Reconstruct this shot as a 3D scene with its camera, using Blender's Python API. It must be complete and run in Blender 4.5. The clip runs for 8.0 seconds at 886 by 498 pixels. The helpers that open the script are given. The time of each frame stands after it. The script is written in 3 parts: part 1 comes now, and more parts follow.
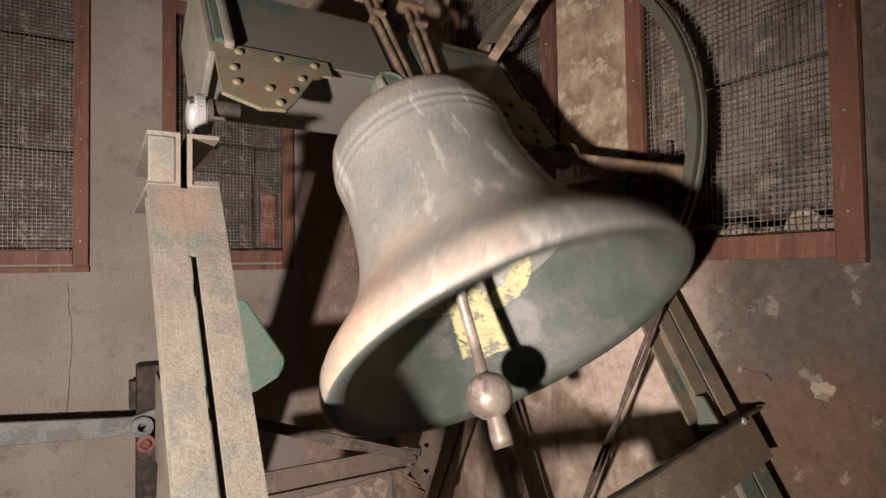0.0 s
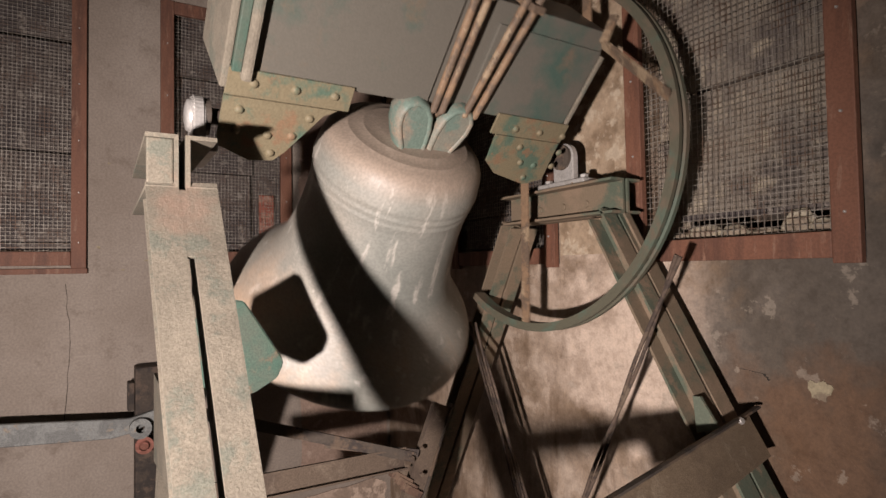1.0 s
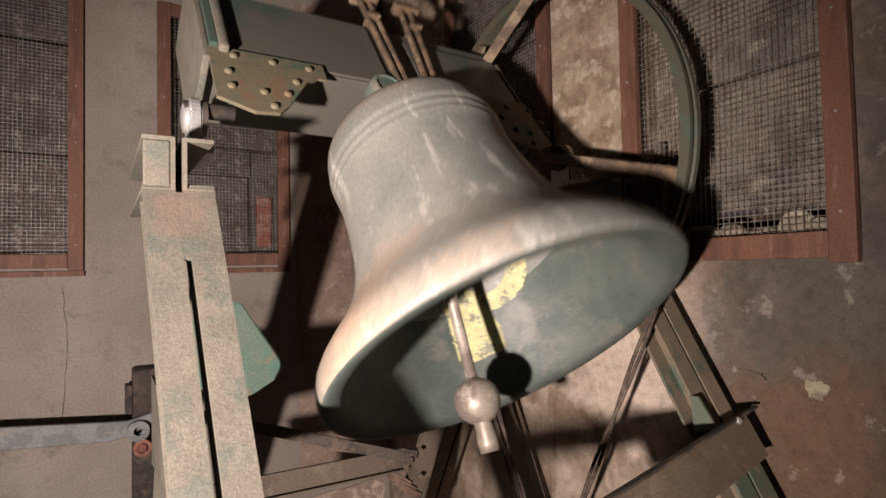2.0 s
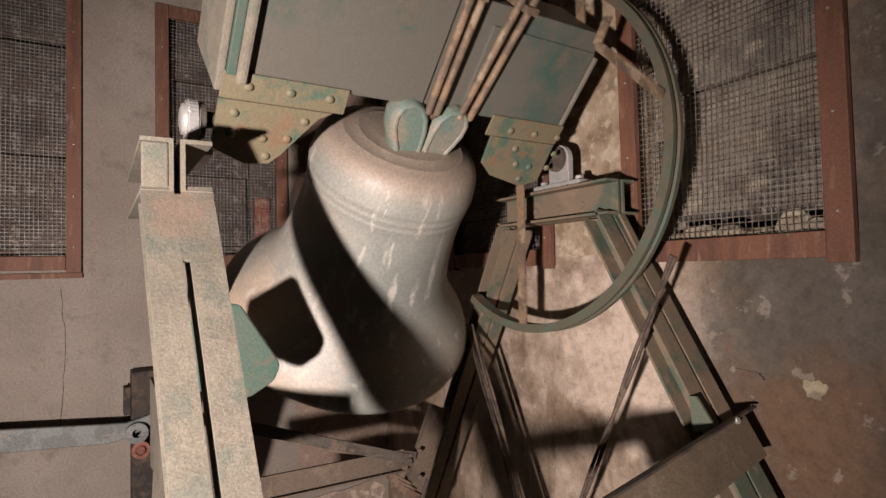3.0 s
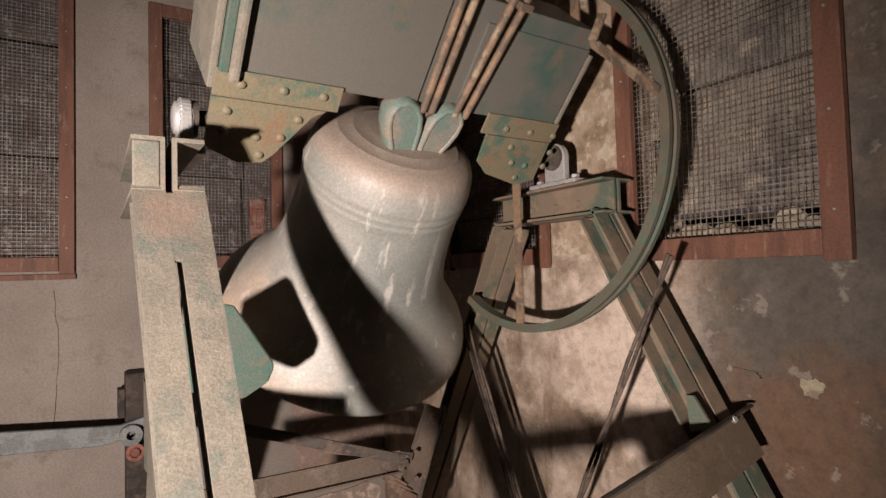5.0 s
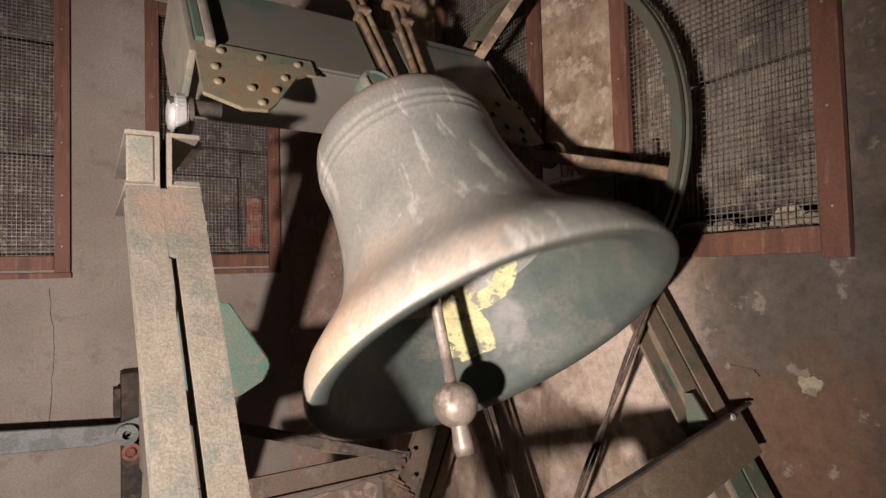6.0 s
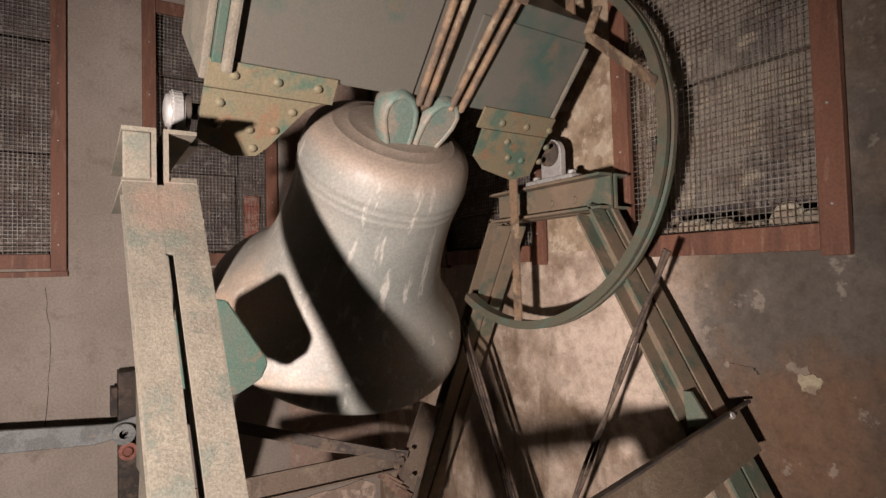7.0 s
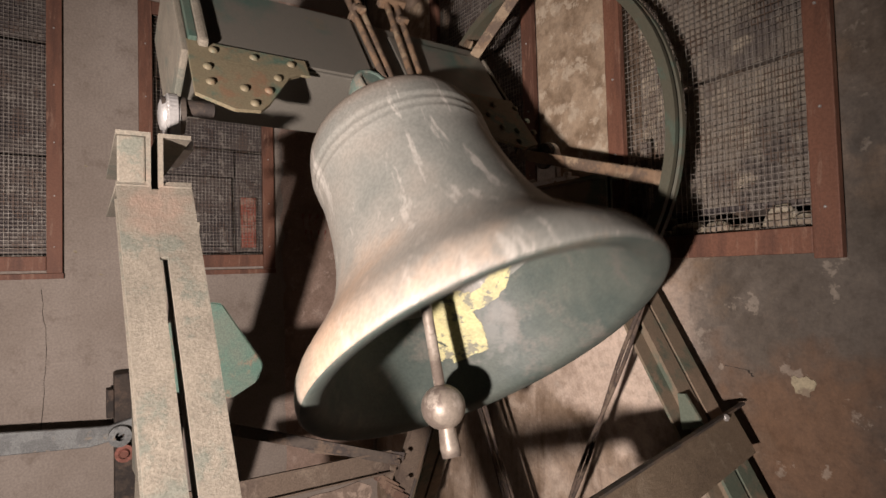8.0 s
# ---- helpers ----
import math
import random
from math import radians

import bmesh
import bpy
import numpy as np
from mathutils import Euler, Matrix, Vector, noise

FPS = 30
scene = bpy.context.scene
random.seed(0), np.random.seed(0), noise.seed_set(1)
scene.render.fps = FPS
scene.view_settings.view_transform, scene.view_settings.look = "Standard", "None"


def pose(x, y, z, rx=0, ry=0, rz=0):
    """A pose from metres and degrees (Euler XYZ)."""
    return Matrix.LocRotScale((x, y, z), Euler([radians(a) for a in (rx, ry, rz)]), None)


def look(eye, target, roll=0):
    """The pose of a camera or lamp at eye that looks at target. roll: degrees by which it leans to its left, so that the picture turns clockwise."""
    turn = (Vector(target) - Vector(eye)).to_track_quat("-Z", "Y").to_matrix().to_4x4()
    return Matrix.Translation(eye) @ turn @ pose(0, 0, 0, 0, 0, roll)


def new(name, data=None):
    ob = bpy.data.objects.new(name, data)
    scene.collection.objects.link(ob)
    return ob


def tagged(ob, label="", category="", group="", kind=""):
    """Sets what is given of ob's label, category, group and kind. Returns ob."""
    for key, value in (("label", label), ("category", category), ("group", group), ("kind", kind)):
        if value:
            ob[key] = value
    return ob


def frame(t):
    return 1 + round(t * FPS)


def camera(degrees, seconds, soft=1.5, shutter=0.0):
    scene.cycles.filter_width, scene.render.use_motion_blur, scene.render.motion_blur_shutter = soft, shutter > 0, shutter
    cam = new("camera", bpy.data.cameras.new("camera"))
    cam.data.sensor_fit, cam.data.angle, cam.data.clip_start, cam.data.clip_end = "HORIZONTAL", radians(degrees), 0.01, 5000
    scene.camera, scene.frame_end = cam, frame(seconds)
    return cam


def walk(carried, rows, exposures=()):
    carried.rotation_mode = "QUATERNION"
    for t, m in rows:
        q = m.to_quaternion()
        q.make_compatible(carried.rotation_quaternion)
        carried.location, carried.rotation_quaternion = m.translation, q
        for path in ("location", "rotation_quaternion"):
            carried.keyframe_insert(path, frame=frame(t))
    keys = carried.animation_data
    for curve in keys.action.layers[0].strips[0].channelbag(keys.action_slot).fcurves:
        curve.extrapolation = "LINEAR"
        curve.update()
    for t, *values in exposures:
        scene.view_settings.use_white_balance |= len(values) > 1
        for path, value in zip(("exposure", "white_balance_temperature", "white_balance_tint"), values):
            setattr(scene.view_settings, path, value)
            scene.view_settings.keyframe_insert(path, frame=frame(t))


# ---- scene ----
cam = camera(76.2, 8.0, soft=1.5, shutter=0.5)
E0 = 1.60                                    # height of the eye over the floor


def eye_pose(dx, dy, dz, yaw, pitch, roll):
    """Camera pose: place off the start, degrees to the left, up, and lean."""
    y, p = radians(31.0 - yaw), radians(pitch)
    way = Vector((math.sin(y) * math.cos(p), math.cos(y) * math.cos(p), math.sin(p)))
    e = Vector((dx, dy, E0 + dz))
    return look(e, e + way, roll)


PATH = [(t, eye_pose(*p)) for t, *p in (
    (0.0, 0.0002, 0.0024, -0.0006, 0.147, 1.890, -0.885), (0.5, -0.0004, 0.0018, -0.0007, 0.038, 1.946, -0.950),
    (1.0, 0.0, 0.0, 0.0, 0.0, 1.950, -1.000), (1.5, 0.0010, -0.0012, 0.0008, -0.098, 1.969, -1.122),
    (3.0, 0.0004, -0.0026, 0.0003, -0.345, 2.132, -1.393), (3.5, 0.0008, -0.0030, 0.0003, -0.446, 2.130, -1.441),
    (4.0, 0.0010, -0.0004, -0.0006, -0.558, 2.206, -1.524), (4.5, 0.0041, 0.0029, -0.0008, -0.628, 2.165, -1.571),
    (6.0, 0.0125, 0.0092, -0.0090, -0.913, 2.183, -1.596), (6.5, 0.0148, 0.0155, -0.0128, -1.054, 2.132, -1.581),
    (7.0, 0.0137, 0.0155, -0.0128, -1.132, 2.132, -1.586), (7.5, 0.0152, 0.0113, -0.0097, -1.233, 2.142, -1.591),
    (8.0, 0.0178, 0.0093, -0.0068, -1.341, 2.157, -1.633))]
walk(cam, PATH)

# ---- light ----
world = bpy.data.worlds.new("night")
scene.world = world
world.use_nodes = True
world.node_tree.nodes["Background"].inputs[0].default_value = (0.35, 0.32, 0.3, 1)
world.node_tree.nodes["Background"].inputs[1].default_value = 0.001

# one work light behind the camera, lower and to its left
LAMP = Vector((-0.96, -0.24, E0 - 0.36))
lamp_data = bpy.data.lights.new("work_light", "SPOT")
lamp_data.energy = 515
lamp_data.color = (1.0, 0.876, 0.836)
lamp_data.shadow_soft_size = 0.042
lamp_data.spot_size = radians(95)
lamp_data.spot_blend = 0.9
lamp = new("work_light", lamp_data)
lamp.matrix_basis = look(LAMP, (0.47, 1.81, E0 - 0.27))


# ---- materials ----
XR, YL = 1.40, 2.955             # the two walls in view


def nodes_of(name):
    m = bpy.data.materials.new(name)
    m.use_nodes = True
    nt = m.node_tree
    return m, nt, nt.nodes["Principled BSDF"]


def noise_node(nt, scale, detail=6, rough=0.6, coord=None, stretch=None):
    n = nt.nodes.new("ShaderNodeTexNoise")
    n.inputs["Scale"].default_value = scale
    n.inputs["Detail"].default_value = detail
    n.inputs["Roughness"].default_value = rough
    c = nt.nodes.new("ShaderNodeTexCoord")
    out = c.outputs["Object"]
    if stretch:
        mp = nt.nodes.new("ShaderNodeMapping")
        mp.inputs["Scale"].default_value = stretch
        nt.links.new(out, mp.inputs[0])
        out = mp.outputs[0]
    nt.links.new(out, n.inputs["Vector"])
    r = nt.nodes.new("ShaderNodeMapRange")     # noise of many octaves crowds round one half: spread it
    nt.links.new(n.outputs[0], r.inputs[0])
    r.inputs[1].default_value, r.inputs[2].default_value = 0.34, 0.66
    return r


def ramp(nt, src, stops):
    r = nt.nodes.new("ShaderNodeValToRGB")
    e = r.color_ramp.elements
    e[0].position, e[1].position = stops[0][0], stops[-1][0]
    for p, c in stops[1:-1]:
        e.new(p)
    for k, (p, c) in zip(e, stops):
        k.color = (*c, 1)
    nt.links.new(src, r.inputs[0])
    return r


def mix(nt, fac, a, b, mode="MIX"):
    m = nt.nodes.new("ShaderNodeMix")
    m.data_type, m.blend_type = "RGBA", mode
    for sock, val in ((m.inputs[0], fac), (m.inputs[6], a), (m.inputs[7], b)):
        if isinstance(val, (int, float)):
            sock.default_value = val
        elif isinstance(val, tuple):
            sock.default_value = (*val, 1)
        else:
            nt.links.new(val, sock)
    return m.outputs[2]


def bump(nt, bsdf, height, strength, distance=0.004):
    b = nt.nodes.new("ShaderNodeBump")
    b.inputs["Strength"].default_value = strength
    b.inputs["Distance"].default_value = distance
    nt.links.new(height, b.inputs["Height"])
    nt.links.new(b.outputs[0], bsdf.inputs["Normal"])


def blotchy(name, base, second, third, big=3.0, fine=60.0, rough=0.8, metal=0.0, t2=(0.45, 0.6), t3=(0.55, 0.7),
            rel=0.3, stretch=None, third_scale=9.0, spec=0.3, grain=0.14):
    """A base colour with large stains of a second colour, small wear of a third, and fine grain."""
    m, nt, b = nodes_of(name)
    n1 = noise_node(nt, big, 8, 0.65, stretch=stretch)
    n2 = noise_node(nt, third_scale, 10, 0.7, stretch=stretch)
    n3 = noise_node(nt, fine, 4, 0.6)
    f1 = ramp(nt, n1.outputs[0], [(t2[0], (0, 0, 0)), (t2[1], (1, 1, 1))])
    f2 = ramp(nt, n2.outputs[0], [(t3[0], (0, 0, 0)), (t3[1], (1, 1, 1))])
    c = mix(nt, f1.outputs[0], base, second)
    c = mix(nt, f2.outputs[0], c, third)
    g = ramp(nt, n3.outputs[0], [(0.1, (1 - grain,) * 3), (0.9, (1 + grain * 0.6,) * 3)])
    c = mix(nt, 1.0, c, g.outputs[0], "MULTIPLY")
    nt.links.new(c, b.inputs["Base Color"])
    b.inputs["Roughness"].default_value = rough
    b.inputs["Metallic"].default_value = metal
    b.inputs["Specular IOR Level"].default_value = spec
    s = nt.nodes.new("ShaderNodeMath")
    s.operation = "MULTIPLY_ADD"
    s.inputs[1].default_value = 0.25
    nt.links.new(n3.outputs[0], s.inputs[0])
    nt.links.new(n2.outputs[0], s.inputs[2])
    bump(nt, b, s.outputs[0], rel * 0.8, 0.0025)
    return m


plaster_grey = blotchy("grey_plaster", (0.225, 0.185, 0.152), (0.275, 0.232, 0.195), (0.185, 0.148, 0.12), 2.2, 110, 0.85, rel=0.12, third_scale=6, t2=(0.2, 0.9), t3=(0.62, 1.0))
def spot_at(nt, place, warp, amount, r0, r1):
    """1 within r0 of a place of the object, 0 beyond r1, its edge made ragged by the noise warp."""
    tc = nt.nodes.new("ShaderNodeTexCoord")
    d = nt.nodes.new("ShaderNodeVectorMath")
    d.operation = "DISTANCE"
    nt.links.new(tc.outputs["Object"], d.inputs[0])
    d.inputs[1].default_value = place
    a = nt.nodes.new("ShaderNodeMath")
    a.operation = "MULTIPLY_ADD"
    nt.links.new(warp, a.inputs[0])
    a.inputs[1].default_value = -amount
    nt.links.new(d.outputs["Value"], a.inputs[2])
    r = nt.nodes.new("ShaderNodeMapRange")
    nt.links.new(a.outputs[0], r.inputs[0])
    for k, v in ((1, r0 - amount / 2), (2, r1 - amount / 2), (3, 1.0), (4, 0.0)):
        r.inputs[k].default_value = v
    return r.outputs[0]


def times_of(nt, a, k):
    m = nt.nodes.new("ShaderNodeMath")
    m.operation = "MULTIPLY"
    nt.links.new(a, m.inputs[0])
    if isinstance(k, (int, float)):
        m.inputs[1].default_value = k
    else:
        nt.links.new(k, m.inputs[1])
    return m.outputs[0]


def stained_wall():
    """Brown lime plaster: pale flaked areas with sharp edges, rusty bloom, and dark damp stains by the window's foot,
    deepened to paint in the lamp's falloff.
    """
    m, nt, b = nodes_of("stained_plaster")
    n1 = noise_node(nt, 3.0, 7, 0.6)
    n2 = noise_node(nt, 4.0, 5, 0.6)
    n3 = noise_node(nt, 13, 8, 0.65)
    n4 = noise_node(nt, 130, 4, 0.6)
    n5 = noise_node(nt, 1.0, 7, 0.65, stretch=(9, 9, 2.0))
    n6 = noise_node(nt, 8.0, 6, 0.62)
    c = ramp(nt, n2.outputs[0], [(0.0, (0.155, 0.108, 0.072)), (0.35, (0.225, 0.165, 0.118)), (0.65, (0.29, 0.22, 0.165)), (1.0, (0.34, 0.265, 0.205))]).outputs[0]
    f = ramp(nt, n6.outputs[0], [(0.60, (0, 0, 0)), (0.68, (0.4, 0.4, 0.4)), (1.0, (0.6, 0.6, 0.6))])
    c = mix(nt, f.outputs[0], c, (0.385, 0.31, 0.245))
    f = ramp(nt, n5.outputs[0], [(0.55, (0, 0, 0)), (0.9, (0.75, 0.75, 0.75))])
    c = mix(nt, f.outputs[0], c, (0.135, 0.09, 0.058))
    # paler plaster, with the lamp's hot spot painted into its colour
    pale = spot_at(nt, (YL - 1.20, 0, 1.36), n6.outputs[0], 0.3, 0.16, 0.42)
    c = mix(nt, times_of(nt, pale, 0.85), c, (0.52, 0.415, 0.335))
    # damp stain at the right, darkened further for the lamp's falloff there
    damp_falloff = spot_at(nt, (YL - 0.55, 0, 1.43), n6.outputs[0], 0.22, 0.32, 0.54)
    c = mix(nt, times_of(nt, damp_falloff, 0.88), c, (0.062, 0.053, 0.043))
    # stained low corner, with the edge of the light cone painted in
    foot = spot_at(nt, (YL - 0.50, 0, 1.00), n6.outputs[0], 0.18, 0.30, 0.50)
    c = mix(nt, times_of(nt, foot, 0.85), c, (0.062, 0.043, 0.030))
    rusty = spot_at(nt, (YL - 0.68, 0, 1.17), n6.outputs[0], 0.2, 0.10, 0.28)
    c = mix(nt, times_of(nt, rusty, 0.55), c, (0.15, 0.078, 0.040))
    # darkening high at the right, painted for the lamp's falloff
    upper_falloff = spot_at(nt, (YL - 0.36, 0, 2.05), n6.outputs[0], 0.3, 0.2, 0.34)
    c = mix(nt, times_of(nt, upper_falloff, 0.7), c, (0.075, 0.064, 0.053))
    f = ramp(nt, n3.outputs[0], [(0.80, (0, 0, 0)), (0.90, (0.4, 0.4, 0.4))])
    c = mix(nt, f.outputs[0], c, (0.30, 0.255, 0.205))
    g = ramp(nt, n4.outputs[0], [(0.1, (0.90, 0.90, 0.90)), (0.9, (1.08, 1.08, 1.08))])
    c = mix(nt, 1.0, c, g.outputs[0], "MULTIPLY")
    n7 = noise_node(nt, 30, 7, 0.7)
    g = ramp(nt, n7.outputs[0], [(0.15, (0.84, 0.82, 0.80)), (0.45, (1.0, 1.0, 1.0)), (0.95, (1.16, 1.15, 1.13))])
    c = mix(nt, 1.0, c, g.outputs[0], "MULTIPLY")
    nt.links.new(c, b.inputs["Base Color"])
    r = ramp(nt, n2.outputs[0], [(0.1, (0.42, 0.42, 0.42)), (0.9, (0.75, 0.75, 0.75))])
    nt.links.new(r.outputs[0], b.inputs["Roughness"])
    b.inputs["Specular IOR Level"].default_value = 0.4
    bump(nt, b, n6.outputs[0], 0.25, 0.004)
    return m


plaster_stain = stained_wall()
pier_rough = blotchy("rough_pier", (0.34, 0.255, 0.175), (0.22, 0.155, 0.10), (0.42, 0.34, 0.25), 7, 60, 0.9, rel=0.8, third_scale=13, t2=(0.4, 0.8), t3=(0.6, 0.75))
concrete = blotchy("dark_concrete", (0.05, 0.045, 0.04), (0.035, 0.031, 0.028), (0.07, 0.062, 0.054), 2, 90, 0.9)
wood_red = blotchy("red_stained_wood", (0.165, 0.075, 0.047), (0.105, 0.05, 0.034), (0.22, 0.125, 0.085), 4, 160, 0.65, rel=0.25, third_scale=14, t2=(0.35, 0.8), t3=(0.66, 0.95), stretch=(3, 3, 0.5))
louvre_mat = blotchy("louvre_board", (0.118, 0.098, 0.087), (0.075, 0.063, 0.06), (0.24, 0.21, 0.18), 5, 150, 0.9, rel=0.6, third_scale=22, t2=(0.35, 0.75), t3=(0.66, 0.85))
wire_mat = blotchy("galvanised_wire", (0.30, 0.27, 0.23), (0.20, 0.17, 0.14), (0.16, 0.11, 0.08), 20, 90, 0.55, 0.5, rel=0.1)
steel_dusty = blotchy("dusty_green_steel", (0.212, 0.184, 0.142), (0.172, 0.150, 0.116), (0.145, 0.145, 0.115), 9, 260, 0.88, rel=0.6, third_scale=11, t2=(0.3, 0.8), t3=(0.60, 0.85), grain=0.2)


def stain_on(mat, place, r0, r1, colour):
    """A ragged stain of another colour round one place of the thing."""
    nt = mat.node_tree
    b = nt.nodes["Principled BSDF"]
    was = b.inputs["Base Color"].links[0].from_socket
    n = noise_node(nt, 24, 6, 0.65)
    f = spot_at(nt, place, n.outputs[0], r1 * 0.9, r0, r1)
    nt.links.new(mix(nt, times_of(nt, f, 0.5), was, colour), b.inputs["Base Color"])


stain_on(steel_dusty, (0.0, 1.075, E0 + 0.115), 0.015, 0.06, (0.27, 0.17, 0.125))
green_paint = blotchy("worn_green_paint", (0.10, 0.115, 0.085), (0.16, 0.13, 0.09), (0.2, 0.145, 0.095), 5, 180, 0.6, rel=0.3, third_scale=11, t2=(0.45, 0.7), t3=(0.66, 0.85))
green_bright = blotchy("green_paint", (0.062, 0.108, 0.083), (0.088, 0.108, 0.084), (0.14, 0.105, 0.075), 6, 300, 0.5, rel=0.2, third_scale=13, t2=(0.4, 0.8), t3=(0.74, 0.92), grain=0.2)
steel_dark = blotchy("dark_rusty_steel", (0.075, 0.06, 0.048), (0.12, 0.085, 0.06), (0.05, 0.04, 0.035), 8, 120, 0.7, rel=0.4)
steel_bare = blotchy("bare_blue_steel", (0.20, 0.205, 0.195), (0.15, 0.152, 0.145), (0.24, 0.20, 0.155), 12, 260, 0.6, 0.15, rel=0.4, third_scale=25, t3=(0.7, 0.9), grain=0.3)
silver = blotchy("silver_paint", (0.46, 0.44, 0.415), (0.38, 0.36, 0.335), (0.3, 0.26, 0.22), 12, 140, 0.38, 0.4, rel=0.08, t3=(0.72, 0.9))
strap_mat = blotchy("rusty_strap", (0.20, 0.13, 0.08), (0.12, 0.085, 0.06), (0.27, 0.2, 0.13), 14, 120, 0.65, rel=0.3)
def bell_bronze():
    """Grey-green bronze with pale runs down the waist, warm spots near the lip and a dull sheen."""
    m, nt, b = nodes_of("weathered_bronze")
    n1 = noise_node(nt, 3.0, 6, 0.55)
    n2 = noise_node(nt, 1.0, 8, 0.65, stretch=(26, 26, 3.2))
    n3 = noise_node(nt, 7.0, 8, 0.7)
    n4 = noise_node(nt, 140, 3, 0.5)
    c = ramp(nt, n1.outputs[0], [(0.1, (0.185, 0.190, 0.168)), (0.5, (0.232, 0.228, 0.199)), (0.9, (0.272, 0.250, 0.212))]).outputs[0]
    f = ramp(nt, n2.outputs[0], [(0.72, (0, 0, 0)), (0.92, (0.8, 0.8, 0.8))])
    c = mix(nt, f.outputs[0], c, (0.44, 0.41, 0.36))
    sep = nt.nodes.new("ShaderNodeSeparateXYZ")
    tc = nt.nodes.new("ShaderNodeTexCoord")
    nt.links.new(tc.outputs["Object"], sep.inputs[0])
    low = nt.nodes.new("ShaderNodeMapRange")
    nt.links.new(sep.outputs["Z"], low.inputs[0])
    for k, v in ((1, -0.42), (2, -0.66), (3, 0.0), (4, 1.0)):
        low.inputs[k].default_value = v
    f3 = ramp(nt, n3.outputs[0], [(0.55, (0, 0, 0)), (0.95, (0.55, 0.55, 0.55))])
    w = nt.nodes.new("ShaderNodeMath")
    w.operation = "MULTIPLY"
    nt.links.new(low.outputs[0], w.inputs[0])
    nt.links.new(f3.outputs[0], w.inputs[1])
    c = mix(nt, w.outputs[0], c, (0.40, 0.275, 0.18))
    # lamp glare on the left of the flare, put into the colour
    flare_glare = spot_at(nt, (-0.35, -0.17, -0.55), n3.outputs[0], 0.14, 0.10, 0.30)
    c = mix(nt, times_of(nt, flare_glare, 0.45), c, (0.50, 0.43, 0.36))
    # orange bronze at the left lip, brightened with part of that glare
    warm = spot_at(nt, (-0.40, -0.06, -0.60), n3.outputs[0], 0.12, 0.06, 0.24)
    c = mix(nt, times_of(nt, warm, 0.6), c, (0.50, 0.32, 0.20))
    high = nt.nodes.new("ShaderNodeMapRange")
    nt.links.new(sep.outputs["Z"], high.inputs[0])
    for k, v in ((1, -0.07), (2, -0.02), (3, 0.0), (4, 0.75)):
        high.inputs[k].default_value = v
    c = mix(nt, high.outputs[0], c, (0.30, 0.225, 0.17))
    g = ramp(nt, n4.outputs[0], [(0.3, (0.9, 0.9, 0.9)), (0.7, (1.06, 1.06, 1.06))])
    c = mix(nt, 1.0, c, g.outputs[0], "MULTIPLY")
    nt.links.new(c, b.inputs["Base Color"])
    r = ramp(nt, n3.outputs[0], [(0.1, (0.46, 0.46, 0.46)), (0.9, (0.62, 0.62, 0.62))])
    nt.links.new(r.outputs[0], b.inputs["Roughness"])
    b.inputs["Specular IOR Level"].default_value = 0.55
    bump(nt, b, n3.outputs[0], 0.2, 0.004)
    return m


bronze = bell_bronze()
bronze_in = blotchy("green_bronze_inside", (0.105, 0.118, 0.10), (0.075, 0.092, 0.08), (0.14, 0.135, 0.115), 5, 160, 0.55, 0.0, rel=0.15, third_scale=9, t2=(0.35, 0.8), t3=(0.6, 0.9), spec=0.35)
stain_on(bronze_in, (0.225, 0.205, -0.50), 0.03, 0.10, (0.27, 0.26, 0.235))
stain_on(bronze_in, (-0.08, -0.30, -0.60), 0.03, 0.16, (0.20, 0.16, 0.11))
clapper_mat = blotchy("clapper_iron", (0.30, 0.25, 0.2), (0.2, 0.16, 0.13), (0.4, 0.34, 0.28), 15, 120, 0.45, 0.3, rel=0.2)
yellow_paint = blotchy("yellow_paint", (0.58, 0.53, 0.27), (0.5, 0.45, 0.24), (0.24, 0.23, 0.17), 20, 150, 0.6, t3=(0.64, 0.7), third_scale=30, rel=0.1)
rubble_mat = blotchy("rubble", (0.42, 0.37, 0.28), (0.33, 0.28, 0.2), (0.25, 0.2, 0.15), 14, 70, 0.95, rel=0.6)
red_block = blotchy("red_brick_block", (0.30, 0.10, 0.07), (0.2, 0.07, 0.05), (0.33, 0.2, 0.15), 15, 90, 0.9)


patch_mat = blotchy("pale_filler", (0.30, 0.255, 0.17), (0.25, 0.21, 0.14), (0.18, 0.14, 0.1), 30, 180, 0.9)
dusty_board = blotchy("dusty_board", (0.235, 0.198, 0.155), (0.125, 0.106, 0.092), (0.33, 0.28, 0.21), 4, 150, 0.9, rel=0.4, third_scale=9, t2=(0.4, 0.85), t3=(0.62, 0.95))
stone_mat = blotchy("window_stone", (0.33, 0.28, 0.21), (0.22, 0.18, 0.14), (0.15, 0.12, 0.1), 8, 60, 0.95, rel=0.7, third_scale=12)
steel_green = blotchy("rusty_green_steel", (0.165, 0.125, 0.085), (0.085, 0.10, 0.072), (0.20, 0.145, 0.10), 5, 220, 0.75, rel=0.4, third_scale=9, t2=(0.52, 0.78), t3=(0.62, 0.85))
steel_brown = blotchy("dusty_brown_steel", (0.175, 0.128, 0.084), (0.12, 0.087, 0.058), (0.22, 0.168, 0.115), 6, 420, 0.85, rel=0.5, third_scale=12, t2=(0.4, 0.8), t3=(0.66, 0.9), grain=0.3)
